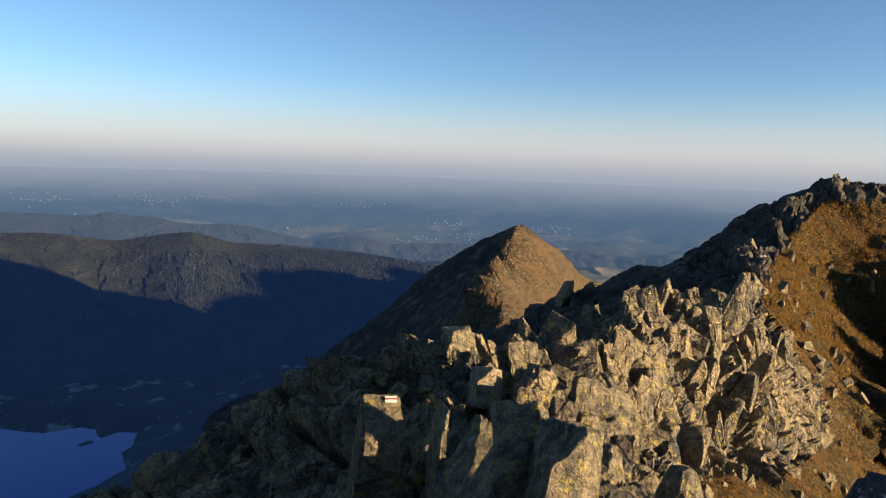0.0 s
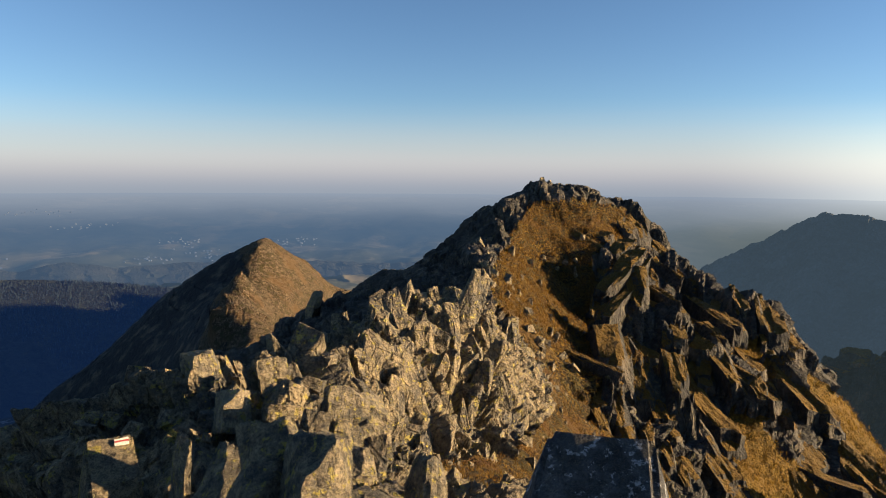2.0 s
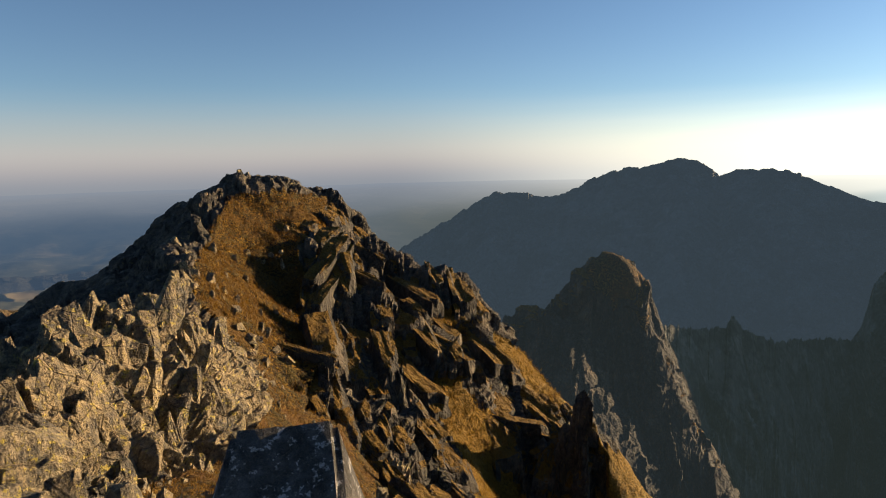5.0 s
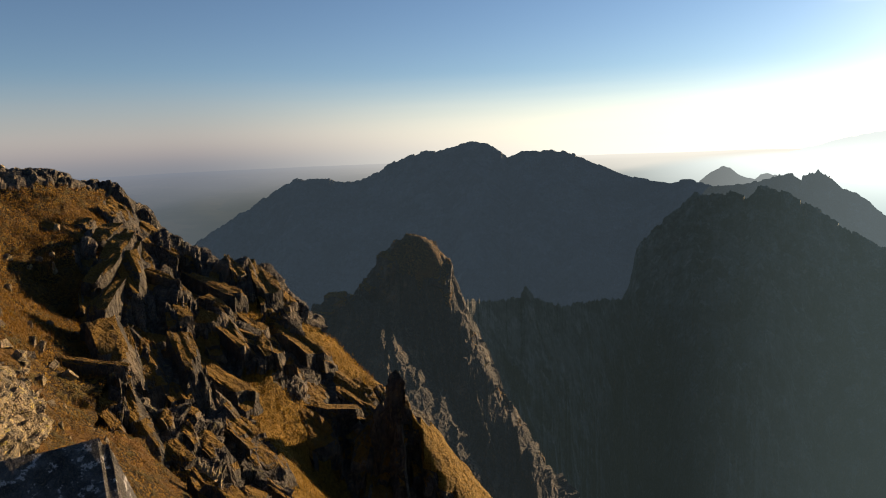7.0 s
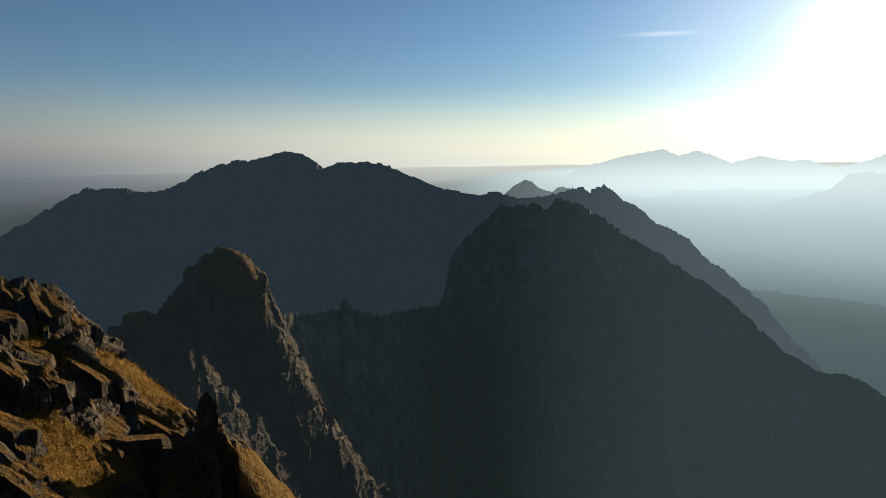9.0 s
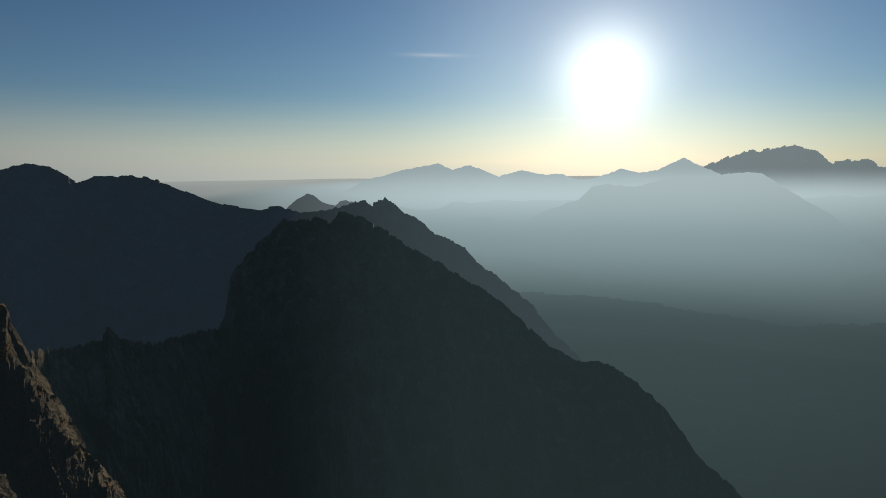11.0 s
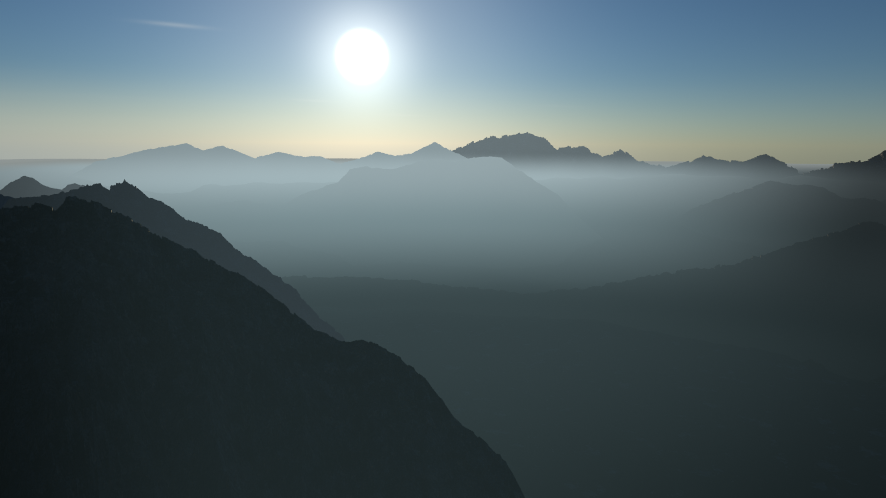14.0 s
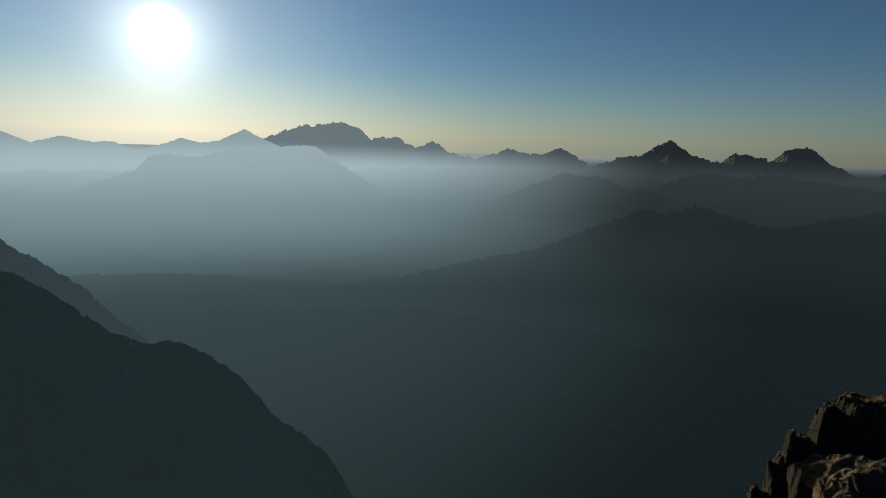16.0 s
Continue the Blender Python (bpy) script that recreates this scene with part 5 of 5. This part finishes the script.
painted_block()
ROCK_FRONT = rock_material("granite_with_yellow_lichen", size=0.34, turf=False, tall=1.0, dark=(0.06, 0.058, 0.054), light=(0.40, 0.315, 0.19), lichen=0.9, crust_col=(0.36, 0.29, 0.05), broken=0.6, cracks=0.06, spread=0.008)
FRONT = with_material([jointed(600 + i, rows=14, cols=10, deep=9, step=0.16, trim=4, worn=0.035) for i in range(9)], ROCK_FRONT)
STAND = Vector((0.13, 0.2, 0))
for i_, (b_, el_, r_, w_, d_, h_, lean_, label_) in enumerate((
        (6.9, -19.9, 5.7, 0.42, 0.55, 1.1, (-24, 10), "granite spike crusted with yellow lichen"),
        (10.4, -21.7, 5.2, 0.5, 0.55, 0.9, (-14, 16), "broad granite block with yellow lichen patches"),
        (1.8, -21.6, 6.2, 0.42, 0.6, 1.7, (-12, 40), "dark lichened granite slab leaning over"),
        (-0.9, -20.9, 7.4, 0.12, 0.4, 1.2, (-4, 4), "upright granite slab with one sunlit edge"),
        (20.2, -24.0, 5.3, 0.3, 0.45, 0.8, (-20, 12), "pale pointed granite stone beside rusty turf"),
        (14.0, -18.0, 11.2, 1.25, 1.0, 1.3, (-24, 8), "broad pale granite mass on the crest"),
        (1.3, -14.1, 13.2, 0.72, 0.7, 1.0, (-4, 3), "squat granite tower on the edge of the crest"),
        (7.0, -15.2, 13.6, 0.68, 0.6, 0.7, (-12, -6), "flat-topped granite boulder on the crest"),
        (4.4, -23.2, 5.4, 0.4, 0.5, 0.9, (-18, 30), "tilted granite block with sunlit lichen"),
        (13.6, -22.6, 7.0, 0.5, 0.5, 0.9, (-10, 10), "granite block half sunk among rubble"),
        (3.6, -17.6, 10.5, 0.5, 0.5, 0.7, (-20, 14), "broken granite block below a small rock tower"),
        (8.8, -17.4, 11.0, 0.45, 0.5, 0.6, (-10, -10), "broken granite block below a small rock tower"))):
    top_ = Vector(place(b_, el_, r_)) + STAND
    stone = new("boulder", FRONT[i_ % 9])
    stone.matrix_world = Matrix.LocRotScale(top_ - Vector((0, 0, 0.52 * h_)), Euler((radians(lean_[0]), radians(lean_[1]), -radians(b_ - 22 + (i_ * 47) % 30 - 15))), (w_, d_, h_))
    tagged(stone, label_, "boulder", "boulders on the ridge")

ROCK_BLOCK = rock_material("dark_lichened_block", size=0.13, turf=False, tall=1.0, dark=(0.02, 0.021, 0.025), light=(0.125, 0.128, 0.14), lichen=0.9, crust_col=(0.46, 0.46, 0.47), broken=0.5, spread=0.012, cracks=0.0)
for b_, el_, r_, w_, d_, h_, slope_, label_ in (
        (34.9, -20.9, 1.88, 0.29, 0.42, 1.2, 0.75, "squared dark granite block with pale lichen beside the viewpoint"),):
    block = new("boulder", squared_block(w_, d_, w_ * 3.6, d_ * 1.3, h_, slope_, 5, 0.034, ROCK_BLOCK, w_ * 40, 0.22))
    x, y, z = place(b_, el_, r_)
    block.matrix_world = pose(x, y, z - h_ / 2, 0, 0, -35)
    tagged(block, label_, "boulder", "boulders on the ridge")


# small stones beside the squared block
PEBBLES = with_material([jointed(660 + i, rows=8, cols=8, deep=8, step=0.1, trim=6, worn=0.05) for i in range(5)], ROCK_FRONT)
for i_, (b_, el_, r_, w_, h_) in enumerate(((38.6, -24.3, 2.1, 0.08, 0.5), (40.4, -26.0, 2.05, 0.07, 0.45), (42.3, -27.0, 2.1, 0.11, 0.4), (47.2, -27.6, 2.2, 0.15, 0.4), (44.6, -28.6, 2.0, 0.09, 0.35))):
    stone = new("boulder", PEBBLES[i_])
    stone.matrix_world = Matrix.LocRotScale(Vector(place(b_ - 0.6, el_ - 1.2, r_)) + Vector((0.2, 0.12, -0.5 * h_)), Euler((radians(-8), radians((i_ * 29) % 16 - 8), -radians(b_ + i_ * 23))), (w_, w_ * 1.2, h_))
    tagged(stone, "small rounded granite stone beside a squared block", "boulder", "boulders on the ridge")


# ---------- small rubble and grass ----------
def joined(name, verts, faces, mat, label, category):
    me = bpy.data.meshes.new(name)
    me.from_pydata(verts, [], faces)
    me.materials.append(mat)
    return tagged(new(name, me), label, category, kind="stuff")


def rubble():
    verts, faces = [], []
    rng_ = random.Random(8)
    spots = scatter(700, 21, (-20, 34), (5, 60), lambda r: 0.06 + 0.009 * r, lambda b, r: True, sink=0.0)
    for x, y, z, size_, bare_ in spots:
        base = len(verts)
        turn = Euler((rng_.gauss(0, 0.5), rng_.gauss(0, 0.5), rng_.uniform(0, 6.3))).to_matrix()
        for i in range(8):
            c = Vector(((i & 1) - 0.5, ((i >> 1) & 1) - 0.5, ((i >> 2) & 1) - 0.5))
            c = Vector((c.x * rng_.uniform(0.7, 1.6), c.y * rng_.uniform(0.6, 1.2), c.z * rng_.uniform(0.6, 1.5)))
            verts.append(tuple(Vector((x, y, z)) + turn @ c * size_))
        faces += [tuple(base + k for k in q) for q in ((0, 2, 3, 1), (4, 5, 7, 6), (0, 1, 5, 4), (2, 6, 7, 3), (0, 4, 6, 2), (1, 3, 7, 5))]
    joined("rubble", verts, faces, ROCK_LOOSE, "small broken granite stones strewn over the ridge", "stones")


rubble()


def grass_material():
    m, t, bsdf, out = material("dry_autumn_grass")
    info = t.nodes.new("ShaderNodeNewGeometry")
    ramp = mixcol(t, info.outputs["Random Per Island"], (0.045, 0.022, 0.004), (0.22, 0.115, 0.016))
    # brighter blade colour stands in for sun shining through the grass
    backlit_blades = mixcol(t, info.outputs["Random Per Island"], (0.055, 0.031, 0.005), (0.25, 0.145, 0.018))
    ramp = mixcol(t, sunward_ribs(t, info.outputs["Position"]), ramp, backlit_blades)
    t.links.new(ramp, bsdf.inputs["Base Color"])
    thin = t.nodes.new("ShaderNodeBsdfTranslucent")
    t.links.new(ramp, thin.inputs[0])
    mix = node(t, "ShaderNodeMixShader", Fac=0.45)
    t.links.new(bsdf.outputs[0], mix.inputs[1])
    t.links.new(thin.outputs[0], mix.inputs[2])
    t.links.new(mix.outputs[0], out.inputs[0])
    return m


def grass():
    verts, faces = [], []
    rng_ = random.Random(12)
    spots = scatter(26000, 33, (8, 56), (6, 75), lambda r: 0.05 + 0.0024 * r, lambda b, r: True, sink=0.0)
    spots += scatter(26000, 35, (27, 58), (55, 118), lambda r: 0.05 + 0.0026 * r, lambda b, r: True, sink=0.0)
    for x, y, z, size_, bare_ in spots:
        if bare_ > 0.45:
            continue
        for i in range(6):
            base = len(verts)
            a, w = rng_.uniform(0, 6.3), size_ * rng_.uniform(0.07, 0.14)
            ox, oy = rng_.gauss(0, size_ * 0.6), rng_.gauss(0, size_ * 0.6)
            lx, ly = rng_.gauss(0, size_ * 0.5), rng_.gauss(0, size_ * 0.5)
            px, py = x + ox, y + oy
            verts += [(px - w * math.cos(a), py - w * math.sin(a), z - 0.12 * size_), (px + w * math.cos(a), py + w * math.sin(a), z - 0.12 * size_), (px + lx, py + ly, z + size_ * rng_.uniform(0.6, 1.3))]
            faces.append((base, base + 1, base + 2))
    joined("grass", verts, faces, grass_material(), "rusty autumn tussock grass on the mountainside", "grass")


grass()


# ---------- woods and villages far off ----------
def woods():
    co_ = np.empty(len(wooded_hills.data.vertices) * 3)
    wooded_hills.data.vertices.foreach_get("co", co_)
    co_ = co_.reshape(-1, 3)
    dens = fbm(co_[:, 0] / 160, co_[:, 1] / 160, 3, 201)
    r = np.hypot(co_[:, 0], co_[:, 1])
    bear = np.degrees(np.arctan2(co_[:, 0], co_[:, 1]))
    low_ = np.degrees(np.arctan2(co_[:, 2], r)) < -7.9 - 0.9 * dens
    ok = np.where((dens > -0.02 - np.clip((bear + 16) * 0.03, -0.3, 0.3)) & low_ & (r < 2010) & (r > 1560) & (bear > -24) & (bear < 3))[0]
    rng_ = random.Random(4)
    verts, faces = [], []
    for i in range(15000):
        x, y, z = co_[ok[rng_.randrange(len(ok))]] + np.array([rng_.gauss(0, 7), rng_.gauss(0, 7), -1.0])
        h = rng_.uniform(4, 9)
        base = len(verts)
        verts.append((x + rng_.gauss(0, 0.4), y, z + h))
        for k in range(5):
            a, w = k * 1.2566 + i, h * 0.16 * rng_.uniform(0.7, 1.2)
            verts.append((x + w * math.cos(a), y + w * math.sin(a), z + rng_.uniform(-0.5, 1.0)))
        faces += [(base, base + 1 + k, base + 1 + (k + 1) % 5) for k in range(5)]
    m, t, bsdf, out = material("conifers")
    geo = t.nodes.new("ShaderNodeNewGeometry")
    t.links.new(mixcol(t, geo.outputs["Random Per Island"], (0.004, 0.010, 0.009), (0.042, 0.066, 0.062)), bsdf.inputs["Base Color"])
    # trees give off the same painted blue haze as their hill
    em = node(t, "ShaderNodeEmission", Strength=HAZE_STRENGTH)
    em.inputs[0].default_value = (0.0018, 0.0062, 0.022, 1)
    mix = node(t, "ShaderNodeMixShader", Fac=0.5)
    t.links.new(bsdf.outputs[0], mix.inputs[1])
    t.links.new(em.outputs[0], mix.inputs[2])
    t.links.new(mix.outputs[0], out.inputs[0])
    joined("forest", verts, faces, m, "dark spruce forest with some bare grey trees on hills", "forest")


woods()


def villages():
    rng_ = random.Random(14)
    centres = [(rng_.uniform(-36, 4), rng_.uniform(2900, 4200)) for _ in range(9)] + [(-14, 3100), (-2, 3050), (2, 3150), (-30, 3300), (9, 3300)]
    pts = []
    for i in range(330):
        b, r = centres[rng_.randrange(len(centres))]
        b, r = b + rng_.gauss(0, 1.1), r + rng_.gauss(0, 50)
        pts.append((r * math.sin(radians(b)), r * math.cos(radians(b))))
    xy = np.array(pts)
    zs = ground_height(xy[:, 0], xy[:, 1])
    verts, faces = [], []
    for (x, y), z in zip(pts, zs):
        w, d, h, a = rng_.uniform(2, 5), rng_.uniform(2, 4), rng_.uniform(2, 3.5), rng_.uniform(0, 3.1)
        base = len(verts)
        for lx, ly, lz in ((-w, -d, -3), (w, -d, -3), (w, d, -3), (-w, d, -3), (-w, -d, h), (w, -d, h), (w, d, h), (-w, d, h), (-w, 0, h + d * 0.8), (w, 0, h + d * 0.8)):
            verts.append((x + lx * math.cos(a) - ly * math.sin(a), y + lx * math.sin(a) + ly * math.cos(a), z + lz))
        faces += [tuple(base + k for k in q) for q in ((0, 1, 5, 4), (2, 3, 7, 6), (1, 2, 6, 9, 5), (3, 0, 4, 8, 7), (4, 5, 9, 8), (6, 7, 8, 9))]
    m, t, bsdf, out = material("white_walls")
    geo = t.nodes.new("ShaderNodeNewGeometry")
    t.links.new(mixcol(t, geo.outputs["Random Per Island"], (0.2, 0.2, 0.2), (0.7, 0.68, 0.65)), bsdf.inputs["Base Color"])
    # distance haze on the houses: their walls are mostly emission
    em = node(t, "ShaderNodeEmission", Strength=HAZE_STRENGTH)
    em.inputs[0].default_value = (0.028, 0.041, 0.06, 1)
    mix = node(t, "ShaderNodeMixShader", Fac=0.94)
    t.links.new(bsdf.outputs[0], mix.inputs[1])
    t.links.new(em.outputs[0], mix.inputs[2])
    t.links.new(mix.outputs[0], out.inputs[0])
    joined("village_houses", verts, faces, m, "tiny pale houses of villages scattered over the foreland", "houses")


villages()
